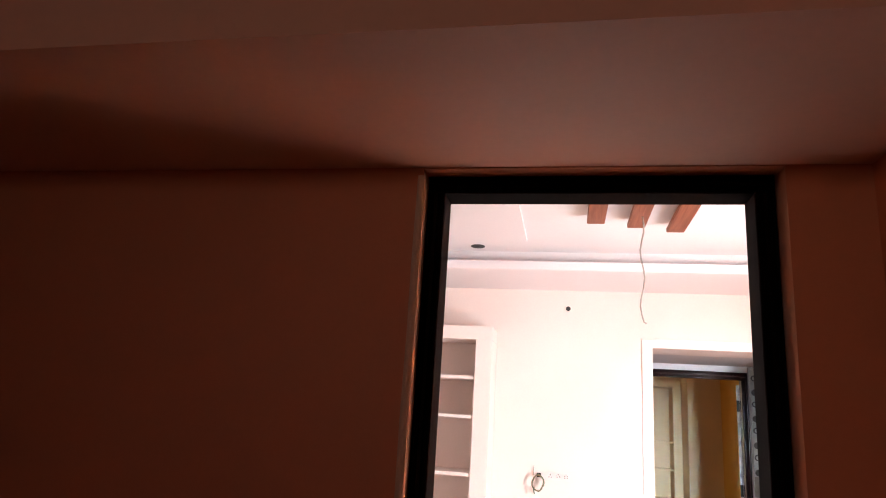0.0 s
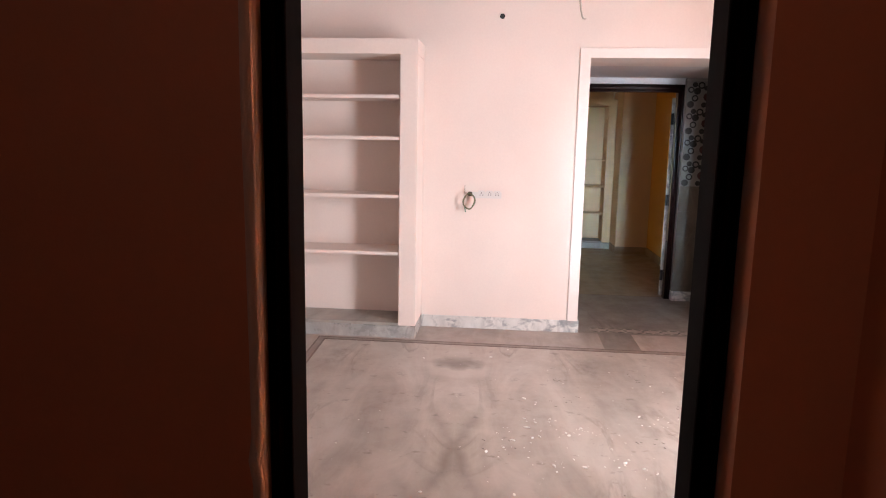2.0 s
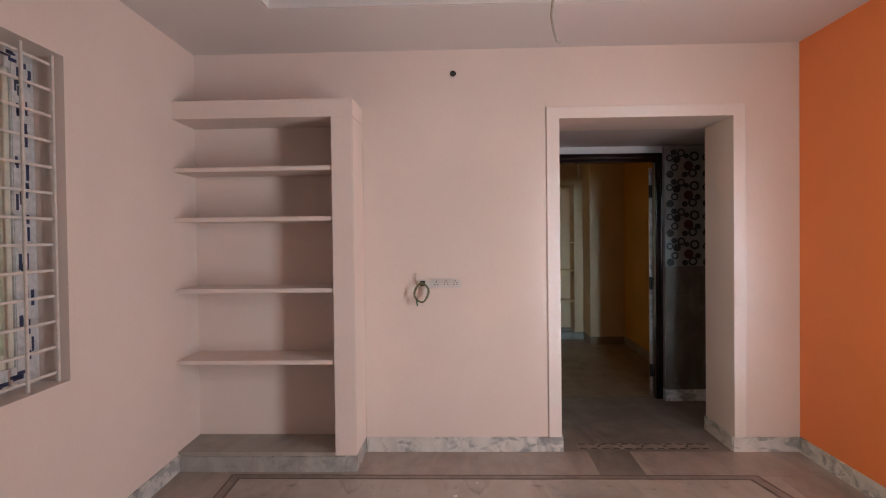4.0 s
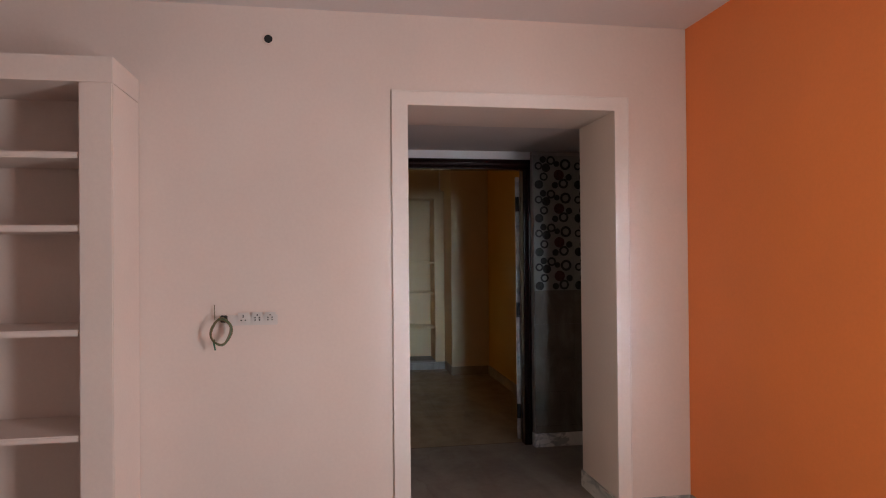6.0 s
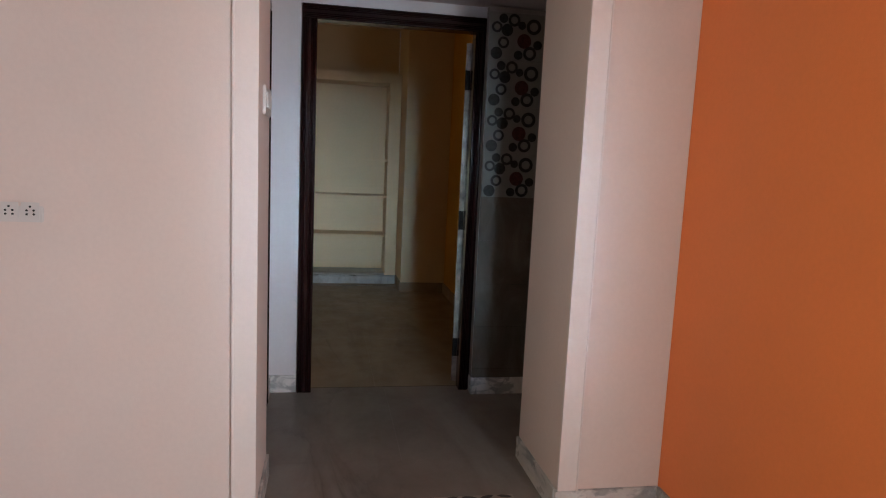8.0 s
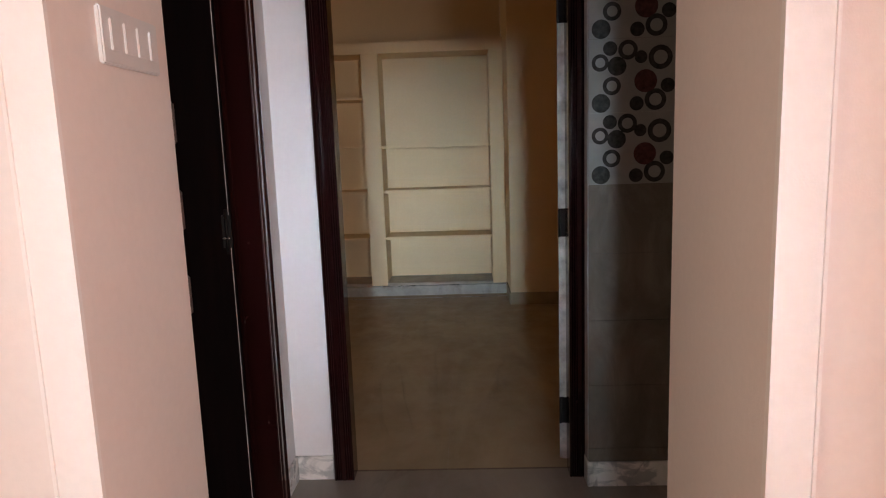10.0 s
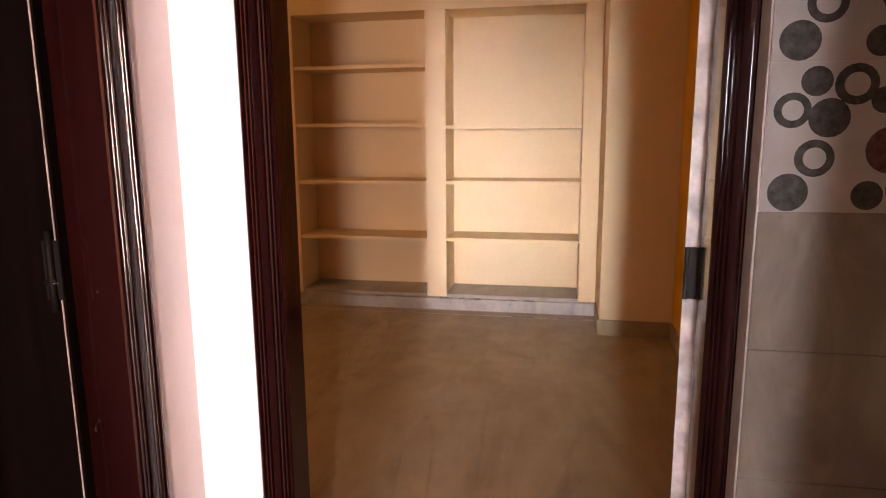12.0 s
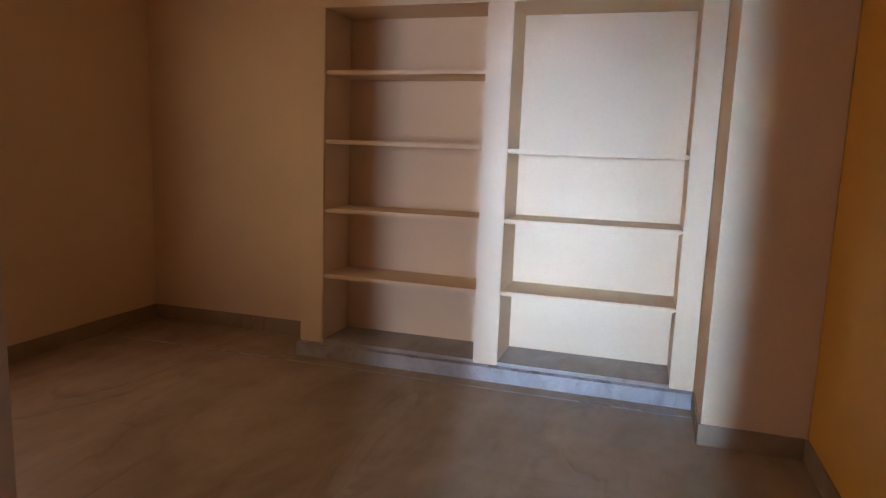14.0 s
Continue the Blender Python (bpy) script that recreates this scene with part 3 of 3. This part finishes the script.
def pillow(bm, cx, cz, w, h, m, tall):
    """A softly bulged strip of the weave, bowed sideways when it stands and upwards when it lies."""
    k = 7
    grid = []
    for j in range(k + 1):
        line = []
        for i in range(k + 1):
            u, v = i / k * 2 - 1, j / k * 2 - 1
            px = cx + u * w / 2 + (0.006 * (1 - v * v) if tall else 0)
            pz = cz + v * h / 2 + (0 if tall else 0.009 * (1 - u * u))
            line.append(bm.verts.new(m @ Vector((px, 0.006 + 0.0035 * (1 - u ** 8) ** 0.5 * (1 - v ** 8) ** 0.5 + 0.002 * (1 - v * v if tall else 1 - u * u), pz))))
        grid.append(line)
    for j in range(k):
        for i in range(k):
            bm.faces.new((grid[j][i], grid[j][i + 1], grid[j + 1][i + 1], grid[j + 1][i]))
    bmesh.ops.recalc_face_normals(bm, faces=bm.faces[:])


for col in range(3):
    for row in range(13):
        tall = (col + row) % 2 == 1
        bm = bmesh.new()
        pillow(bm, 0.190 + 0.034 + col * 0.0685, 0.480 + 0.049 + row * 0.0978, 0.056 if tall else 0.077, 0.116 if tall else 0.076, W, tall)
        part("weave", bm, WEAVE, panel, smooth=True)


def flower_block(z):
    """A carved square block with a four-petal flower."""
    blk = boxes("flower_block", BRASS, [(0.144, 0.236, 0.0, 0.018, z - 0.066, z + 0.066)], wash_door, "carved brown wooden flower block", 0.005, m=W)
    for k in range(8):
        a = math.pi / 4 * k
        ln = 0.050 if k % 2 else 0.036
        bm = bmesh.new()
        bmesh.ops.create_icosphere(bm, subdivisions=2, radius=1.0)
        t = W @ Matrix.Translation((0.190 + math.cos(a) * ln * 0.58, 0.018, z + math.sin(a) * ln * 0.9)) @ Matrix.Rotation(-a, 4, "Y") @ Matrix.Diagonal((ln * 0.5, 0.009, 0.010, 1))
        bmesh.ops.transform(bm, matrix=t, verts=bm.verts[:])
        part("petal", bm, BRASS, blk, smooth=True)
    bm = bmesh.new()
    bmesh.ops.create_icosphere(bm, subdivisions=2, radius=1.0)
    bmesh.ops.transform(bm, matrix=W @ Matrix.Translation((0.190, 0.020, z)) @ Matrix.Diagonal((0.014, 0.010, 0.014, 1)), verts=bm.verts[:])
    part("boss", bm, BRASS, blk, smooth=True)
    for u0, u1, v0, v1 in ((0.146, 0.234, z + 0.057, z + 0.064), (0.146, 0.234, z - 0.064, z - 0.057), (0.146, 0.152, z - 0.057, z + 0.057), (0.228, 0.234, z - 0.057, z + 0.057)):
        boxes("rim", BRASS, [(u0, u1, 0.018, 0.024, v0, v1)], blk, edge=0.002, m=W)


for z in (1.386, 1.103, 0.818):
    flower_block(z)
bm = bmesh.new()
tube(bm, [W @ Vector((0.012, 0.012, z)) for z in (0.95, 1.0, 1.05, 1.10)], 0.006)
bolt = part("tower_bolt", bm, BLACK, wash_door, "black iron tower bolt", True)
boxes("bolt_plate", BLACK, [(-0.002, 0.028, 0.0, 0.005, 0.97, 1.08)], bolt, m=W)
boxes("bolt_knob", STEEL, [(0.002, 0.026, 0.008, 0.018, 1.0, 1.008)], bolt, edge=0.003, m=W)
boxes("groove", RAW_WOOD, [(0.003, 0.0055, 0.0, 0.002, 0.03, 1.95)], wash_door, m=W)
boxes("groove", RAW_WOOD, [(0.243, 0.2465, 0.0, 0.0015, 0.12, 0.455)], wash_door, "pale scratch line", m=W)

# ---- living room things ----
# barred window
win = empty("window_1", "sliding window with taped frame behind a painted steel grille", "window", kind="structure")
win.matrix_basis = SKEW
Y0, Y1, Z0, Z1 = 2.10, 3.50, 0.805, 2.20
xo, xi = -1.925, -1.855
for nm, it in (("frame_side", (xo, xi, Y0, Y0 + 0.09, Z0, Z1)), ("frame_side", (xo, xi, Y1 - 0.15, Y1, Z0, Z1)), ("frame_head", (xo, xi, Y0 + 0.09, Y1 - 0.15, Z1 - 0.09, Z1)), ("frame_sill", (xo, xi, Y0 + 0.09, Y1 - 0.15, Z0, Z0 + 0.09))):
    boxes(nm, FILM, [it], win, "frame wrapped in printed protective film", 0.004)
for a, b in ((Y0 + 0.09, 2.86), (2.76, Y1 - 0.15)):
    sx = -1.905 if a < 2.5 else -1.878
    sash = boxes("sash", WIN_F, [(sx - 0.012, sx + 0.012, a, a + 0.06, Z0 + 0.09, Z1 - 0.09), (sx - 0.012, sx + 0.012, b - 0.06, b, Z0 + 0.09, Z1 - 0.09),
                                 (sx - 0.012, sx + 0.012, a + 0.06, b - 0.06, Z0 + 0.09, Z0 + 0.15), (sx - 0.012, sx + 0.012, a + 0.06, b - 0.06, Z1 - 0.15, Z1 - 0.09)], win, "beige sliding sash", 0.003)
    pane = boxes("pane", GLASS, [(sx - 0.003, sx + 0.003, a + 0.058, b - 0.058, Z0 + 0.148, Z1 - 0.148)], sash)
    pane.visible_shadow = False
rng = random.Random(5)
for k in range(110):
    side = k % 3
    if side == 0:
        u, v = Y1 - 0.135 + rng.random() * 0.10, Z0 + 0.05 + rng.random() * 1.28
        it = (xi, xi + 0.0015, u, u + 0.012 + 0.012 * rng.random(), v, v + 0.02 + 0.05 * rng.random())
    else:
        u, v = Y0 + 0.1 + rng.random() * 1.15, (Z0 if side == 1 else Z1 - 0.09) + 0.02 + rng.random() * 0.04
        it = (xi, xi + 0.0015, u, u + 0.02 + 0.05 * rng.random(), v, v + 0.008 + 0.014 * rng.random())
    boxes("film_print", FILM_P, [it], win, "dark print on the film")
gr = empty("window_grille", "pale painted steel bar grille in the window opening", "grille")
gr.matrix_basis = SKEW
for k in range(13):
    z = Z0 + 0.04 + k * (Z1 - Z0 - 0.08) / 12
    bm = bmesh.new()
    box(bm, -1.778, -1.768, Y0, Y1, z - 0.006, z + 0.006)
    rounded(bm, 0.002, 1)
    part("bar", bm, GRILLE, gr)
for y in (Y0 + 0.02, 2.43, 2.85, 3.27, Y1 - 0.02):
    boxes("upright", GRILLE, [(-1.768, -1.758, y - 0.008, y + 0.008, Z0, Z1)], gr, edge=0.002)
nb = empty("neighbour_house", "lime green house wall close outside the window", "building")
boxes("wall", OUTSIDE, [(-3.9, -3.6, -2.0, 9.0, -0.22, 2.9)], nb)
boxes("parapet", OUTSIDE, [(-3.95, -3.55, -2.0, 9.0, 2.9, 3.0)], nb)
bm = bmesh.new()
tube(bm, [(-3.5, 2.55, -0.2), (-3.5, 2.55, 0.9), (-3.5, 2.56, 1.05), (-3.5, 2.62, 1.10), (-3.5, 4.5, 1.16)], 0.05, 12)
tagged(part("drain_pipe", bm, PLASTIC, smooth=True), "white plastic drain pipe along the green wall", "pipe")

# socket board with a coil of cable
plate = tagged(boxes("socket_board", PLASTIC, [(-0.205, 0.030, 4.991, 5.0, 1.072, 1.122)], edge=0.003), "white plastic switch and socket board on the pink wall", "socket")
for cx in (-0.130, -0.065, -0.005):
    mod = boxes("module", PLASTIC, [(cx - 0.026, cx + 0.026, 4.988, 4.991, 1.080, 1.134)], plate, edge=0.001)
    for dx, dz in ((0, 0.014), (-0.010, 0.002), (0.010, 0.002), (-0.010, -0.010), (0.010, -0.010)) if cx > -0.1 else ((0, 0.012), (0, 0.006), (-0.010, -0.010), (0.010, -0.010)):
        bm = bmesh.new()
        lathe(bm, [(0.0035, 0), (0.0035, 0.002)], Matrix.Translation((cx + dx, 4.988, 1.107 + dz)) @ Matrix.Rotation(radians(90), 4, "X"), 10)
        part("pin_hole", bm, DARK, mod)
jb = tagged(boxes("junction_box", DARK, [(-0.236, -0.204, 4.984, 5.0, 1.088, 1.122)], edge=0.003), "open dark junction box beside the sockets", "box")
coil = empty("cable_coil", "coil of green and tan cable hanging from the box", "cable")
for mt, rr, off, ph in ((WIRE_G, 0.052, 0.0, 0.4), (WIRE_B, 0.056, 0.006, 0.9), (WIRE_B, 0.049, -0.005, 0.2)):
    bm = bmesh.new()
    pts = [(-0.220, 4.985, 1.112)]
    for k in range(27):
        a = radians(95) - k * radians(15)
        pts.append((-0.224 + rr * 0.82 * math.cos(a) + 0.004 * math.sin(3 * a + ph), 4.93 + off + 0.012 * math.sin(a + ph), 1.050 + rr * 1.15 * math.sin(a)))
    tube(bm, pts, 0.0036, 6)
    part("loop", bm, mt, coil, smooth=True)
bm = bmesh.new()
tube(bm, [(-0.254, 4.93, 1.015), (-0.256, 4.925, 1.0), (-0.25, 4.93, 0.965)], 0.0045, 6)
part("tail", bm, WIRE_G, coil, smooth=True)
bm = bmesh.new()
tube(bm, [(-0.262, 4.992, 1.10), (-0.263, 4.985, 1.14), (-0.262, 4.98, 1.175)], 0.002, 6)
part("stray_wire", bm, WIRE_B, coil)

# wall hole for a lamp
bm = bmesh.new()
lathe(bm, [(0.030, 0), (0.030, 0.004), (0.021, 0.007), (0.021, 0.003)], Matrix.Translation((-0.006, 5.0, 2.466)) @ Matrix.Rotation(radians(90), 4, "X"), 24)
wh = tagged(part("lamp_point", bm, PINK), "round lamp point with a dark hole in the wall", "lamp point")
bm = bmesh.new()
lathe(bm, [(0.020, 0), (0.020, 0.0045)], Matrix.Translation((-0.006, 5.0, 2.466)) @ Matrix.Rotation(radians(90), 4, "X"), 24)
part("hole", bm, DARK, wh)

# ceiling things
for cx, y0, y1 in ((0.145, 2.58, 3.26), (0.387, 2.66, 3.34), (0.627, 2.76, 3.43)):
    rf = empty("ceiling_rafter", "reddish brown wooden decorative rafter under the ceiling", "rafter", "decorative rafters")
    boxes("plank", RED_WOOD, [(cx - 0.052, cx + 0.052, y0, y1, 2.705, 2.735)], rf, edge=0.003)
    boxes("spacer", RED_WOOD, [(cx - 0.03, cx + 0.03, y0 + 0.15, y1 - 0.15, 2.735, 2.776)], rf, "darker mounting block")
bm = bmesh.new()
tube(bm, [(0.395 + 0.012 * math.sin(k * 1.1), 3.10 + 0.01 * math.sin(k * 0.9), 2.72 - k * 0.053) for k in range(12)] + [(0.40, 3.10, 2.10), (0.415, 3.10, 2.093)], 0.005, 6)
tagged(part("hanging_wire", bm, WIRE_W, smooth=True), "pale twisted flex hanging from the middle rafter", "wire")
bm = bmesh.new()
lathe(bm, [(0.052, 0), (0.052, 0.006), (0.046, 0.006)], Matrix.Translation((-0.68, 4.10, 2.770)), 28)
tagged(part("downlight_hole", bm, DARK), "empty dark round downlight cut-out in the ceiling", "downlight")

# switchboard in the passage
sb = tagged(boxes("switchboard", PLASTIC, [(0.675, 0.686, 5.13, 5.34, 1.45, 1.55)], edge=0.003), "white plastic switchboard on the passage side", "switchboard")
for k in range(4):
    y = 5.155 + k * 0.048
    boxes("switch", PLASTIC, [(0.686, 0.690, y, y + 0.028, 1.475, 1.53)], sb, "white rocker switch", 0.0015)

# ---- tiled wash wall ----
tw = empty("tile_wall", "tiled wash wall, patterned above and grey below", "tile wall", kind="structure")
boxes("tile_strip", TILE_G, [(1.740, 2.85, 6.299, 6.308, 0.0975, 0.1495)], tw)
boxes("backing", GROUT, [(1.757, 2.85, 6.308, 6.39, 0.097, 2.155), (1.737, 1.757, 6.308, 6.364, 0.097, 2.155)], tw, "rough cement edge behind the tiles")
structure(boxes("baseboard_tile", SKIRT_M, [(1.757, 2.85, 6.292, 6.39, 0, 0.097), (1.734, 1.757, 6.292, 6.364, 0, 0.097)], edge=0.002), "pale marble skirting under the tiles", "skirting")
for c in range(4):
    x0 = 1.740 + c * 0.302
    x1 = min(x0 + 0.3, 2.85)
    for r in range(4):
        z0 = 0.150 + r * 0.247
        boxes("grey_tile", TILE_G, [(x0, x1, 6.299, 6.308, z0 + 0.0006, z0 + 0.2464)], tw, edge=0.0012)
        boxes("patterned_tile", TILE_P, [(x0, x1, 6.300, 6.308, z0 + 0.9886, min(z0 + 1.2344, 2.153))], tw, edge=0.0012)
DISCS = ((0.073, 0.093, 0.032, 1), (0.192, 0.107, 0.040, 2), (0.035, 0.034, 0.033, 0), (0.161, 0.030, 0.025, 0), (0.227, 0.042, 0.038, 1), (0.270, 0.090, 0.025, 0),
         (0.032, 0.174, 0.030, 1), (0.091, 0.161, 0.033, 0), (0.243, 0.187, 0.042, 1), (0.067, 0.222, 0.025, 0), (0.129, 0.216, 0.034, 1), (0.175, 0.190, 0.022, 0))
for c in range(3):
    for r in range(4):
        ox, oz = 1.748 + c * 0.302, 1.138 + r * 0.247
        for dx, dz, rad, kind in DISCS:
            dx, dz, rad = dx * 0.97, dz * 0.97, rad * 0.97
            if oz + dz + rad > 2.15 or ox + dx + rad > 2.85 or ox + dx - rad < 1.740:
                continue
            bm = bmesh.new()
            m = Matrix.Translation((ox + dx, 6.300, oz + dz)) @ Matrix.Rotation(radians(90), 4, "X")
            if kind == 1:
                lathe(bm, [(rad, 0), (rad, 0.0025), (rad * 0.62, 0.0025), (rad * 0.62, 0.0012)], m, 20)
                bm2 = bmesh.new()
                lathe(bm2, [(rad * 0.58, 0), (rad * 0.58, 0.0034)], m, 16)
                part("ring", bm, DISC_D, tw)
                part("ring_centre", bm2, TILE_P, tw)
            else:
                lathe(bm, [(rad, 0), (rad, 0.0025)], m, 20)
                part("disc", bm, DISC_R if kind == 2 else DISC_D, tw)

# ---- floors ----
liv = structure(boxes("floor_living", GROUT, [(-1.725, 2.20, 1.03, 5.0, -0.03, -0.006), (0.675, 1.782, 5.0, 5.495, -0.03, -0.006)]), "bookmatched beige grey marble floor, dusty, with dark border lines", "floor")
XS, YS = (-1.40, -0.215, 0.80, 1.859), (1.03, 2.2, 3.38, 4.56)
for a, b in zip(XS, XS[1:]):
    for c, d in zip(YS, YS[1:]):
        boxes("slab", FLOOR_M, [(a + 0.0001, b - 0.0001, c + 0.0001, d - 0.0001, -0.006, 0.0)], liv)
for it in ((1.95, 2.20, 1.03, 3.2, -0.006, 0.0), (1.86, 2.20, 3.201, 4.56, -0.006, 0.0),
           (-1.74, -1.0, 4.561, 5.0, -0.006, 0.0), (-0.999, 0.84, 4.561, 5.0, -0.006, 0.0), (1.111, 1.62, 4.561, 5.0, -0.006, 0.0), (1.621, 2.2, 4.561, 5.0, -0.006, 0.0)):
    boxes("border_slab", BORDER_M, [it], liv)


def prism(name, pts, z0, z1, mat, parent, label=""):
    bm = bmesh.new()
    lo = [bm.verts.new((u, v, z0)) for u, v in pts]
    hi = [bm.verts.new((u, v, z1)) for u, v in pts]
    k = len(pts)
    for i in range(k):
        bm.faces.new((lo[i], lo[(i + 1) % k], hi[(i + 1) % k], hi[i]))
    bm.faces.new(hi)
    bm.faces.new(lo[::-1])
    bmesh.ops.recalc_face_normals(bm, faces=bm.faces[:])
    return part(name, bm, mat, parent, label)


def edge_x(y):
    """The outer inlay line beside the window wall."""
    return -1.345 + 0.052 * (4.55 - y)


for y0, y1 in ((1.03, 2.6), (2.601, 3.7), (3.701, 4.56)):
    prism("border_slab", ((-1.74, y0), (edge_x(y0), y0), (edge_x(y1), y1), (-1.74, y1)), -0.006, 0.0008, BORDER_M, liv)
boxes("dark_slab", LOBBY_M, [(0.841, 1.110, 4.561, 5.0, -0.006, 0.0)], liv, "dark grey marble piece before the threshold")
for inset in (0.0, 0.055):
    a0, a1, b, c, e = edge_x(1.03) + inset, edge_x(4.575) + inset, 1.745 - inset, 4.575 - inset, 2.02 - inset
    w = 0.014
    for pts in (((a0, 1.03), (a0 + w, 1.03), (a1 + w, c - w), (a1, c)), ((a1, c), (a1 + w, c - w), (b - w, c - w), (b, c)), ((b, c), (b - w, c - w), (e - w, 2.75), (e, 2.75)), ((e, 2.75), (e - w, 2.75), (e - w, 1.03), (e, 1.03))):
        prism("border_line", pts, -0.004, 0.0020, LINE_M, liv, "thin dark brown inlay line")
a0, a1, b, c, e = edge_x(1.03) + 0.014, edge_x(4.575) + 0.014, 1.731, 4.561, 2.006
for pts in (((a0, 1.03), (a0 + 0.041, 1.03), (a1 + 0.041, c - 0.041), (a1, c)), ((a1, c), (a1 + 0.041, c - 0.041), (b - 0.041, c - 0.041), (b, c)), ((b, c), (b - 0.041, c - 0.041), (e - 0.041, 2.75), (e, 2.75))):
    prism("border_strip", pts, -0.004, 0.0014, STRIP_M, liv)
for it in ((0.675, 1.782, 5.0, 5.045, -0.006, 0.0), (0.675, 1.782, 5.165, 5.495, -0.006, 0.0), (0.675, 0.79, 5.045, 5.165, -0.006, 0.0), (1.66, 1.782, 5.045, 5.165, -0.006, 0.0)):
    boxes("threshold_slab", LOBBY_M, [it], liv)
mot = tagged(boxes("threshold_inlay", BORDER_M, [(0.79, 1.66, 5.045, 5.165, -0.006, 0.0)]), "stone inlay band of dark and pale leaves at the threshold", "floor inlay")


def inlay_piece(mt, x, y, turn, pts):
    """A flat stone of the inlay band with the given outline, laid at (x, y)."""
    m = pose(x, y, 0, 0, 0, turn)
    prism("leaf_inlay", [(m @ Vector((u, v, 0))).to_2d() for u, v in pts], -0.003, 0.001, mt, mot)


LEAF = ((-0.031, -0.002), (-0.014, 0.009), (0.012, 0.010), (0.031, 0.002), (0.014, -0.009), (-0.012, -0.010))
STAR = tuple(((0.040 if k % 2 else 0.021) * math.cos(math.pi * k / 6 + math.pi / 6) * 1.25, (0.040 if k % 2 else 0.021) * math.sin(math.pi * k / 6 + math.pi / 6)) for k in range(12))
for k in range(6):
    x = 0.79 + 0.0725 + 0.145 * k
    inlay_piece(STAR_M, x, 5.105, 0, STAR)
    for dx, dy, turn in ((-0.036, 0.046, 14), (0.036, 0.046, -14), (-0.036, -0.046, -14), (0.036, -0.046, 14)):
        inlay_piece(INLAY_D, x + dx, 5.105 + dy, turn, LEAF)
    if k:
        inlay_piece(INLAY_D, x - 0.0725, 5.105, 62 if k % 2 else -62, [(0.75 * u, v) for u, v in LEAF])
lob = structure(boxes("floor_lobby", GROUT, [(0.60, 2.85, 5.495, 6.39, -0.03, -0.006), (0.60, 0.675, 5.40, 5.495, -0.03, -0.001), (0.752, 1.757, 6.39, 6.58, -0.03, -0.006)]), "dull grey marble lobby floor", "floor")
for it in ((0.60, 1.25, 5.496, 6.44, -0.006, 0.0), (1.251, 1.95, 5.496, 6.44, -0.006, 0.0), (1.951, 2.85, 5.496, 6.39, -0.006, 0.0)):
    boxes("slab", LOBBY_M, [it], lob)
boxes("threshold_line", LINE_M, [(0.752, 1.757, 6.441, 6.452, -0.006, 0.0)], lob, "dark joint under the door")
bedf = structure(boxes("floor_bedroom", GROUT, [(-2.10, 2.095, 6.58, 10.038, -0.03, -0.006)]), "brownish dusty marble bedroom floor", "floor")
for a, b in ((-2.10, -0.9), (-0.9, 0.3), (0.3, 1.2), (1.2, 2.095)):
    for c, d in ((6.453 if a > 0.2 and a < 1.5 else 6.58, 7.7), (7.7, 8.6), (8.6, 9.52)):
        boxes("slab", BED_M, [(a + 0.0005, b - 0.0005, c + 0.0005, d - 0.0005, -0.006, 0.0)], bedf)
boxes("slab", BED_M, [(-2.10, 2.095, 9.541, 10.038, -0.006, 0.0)], bedf)
boxes("pale_strip", SKIRT_C, [(-2.10, 1.64, 9.5205, 9.5405, -0.006, 0.0004)], bedf, "thin pale border strip")

# plaster crumbs, and dark slivers added for the marble's vein flecks
PATCHES = ((0.28, 3.15), (0.50, 3.10), (0.30, 2.70), (0.70, 2.75), (0.98, 3.25), (0.62, 2.20), (0.88, 2.15), (0.10, 2.90))
rng = random.Random(11)
bm = bmesh.new()
for k in range(230):
    r = 0.0018 + 0.0075 * rng.random() ** 3
    if k < 130:
        px, py = PATCHES[k % 8]
        x, y = px + rng.gauss(0, 0.09), py + rng.gauss(0, 0.07)
    else:
        x, y = rng.gauss(0.5, 0.7), rng.uniform(1.3, 4.45)
    if not (-1.15 < x < 1.72 and 1.2 < y < 4.5):
        continue
    g = bmesh.ops.create_icosphere(bm, subdivisions=1, radius=r)
    for vtx in g["verts"]:
        vtx.co *= 0.75 + 0.5 * rng.random()
    bmesh.ops.transform(bm, matrix=pose(x, y, r * 0.3, rng.uniform(0, 40), 0, rng.uniform(0, 360)) @ Matrix.Diagonal((rng.uniform(1.0, 2.2), 1, 0.5, 1)), verts=g["verts"])
tagged(part("plaster_crumbs", bm, CRUMB), "scattered white plaster crumbs on the marble floor", "debris", kind="stuff")
bm = bmesh.new()
SPOTS = ((0.95, 3.95), (0.45, 3.85), (0.45, 3.50), (1.15, 3.50), (0.66, 2.35), (1.20, 2.50), (1.40, 3.00), (0.87, 2.97), (0.10, 2.87))
for k in range(54):
    px, py = SPOTS[k % 9]
    ln = 0.003 + 0.011 * rng.random() ** 2
    x, y = px + rng.gauss(0, 0.06), py + rng.gauss(0, 0.05)
    v = box(bm, -ln, ln, -0.0012 - 0.0012 * rng.random(), 0.0014, 0.0005, 0.0016, m=pose(x, y, 0, 0, 0, rng.gauss(-35, 35)))
    for q in v:
        q.co.x += 0.004 * noise.noise(q.co * 90)
        q.co.y += 0.004 * noise.noise(q.co * 70)
tagged(part("vein_flecks", bm, FLECK), "dark slivers added on the floor for the marble's vein flecks", "debris", kind="stuff")
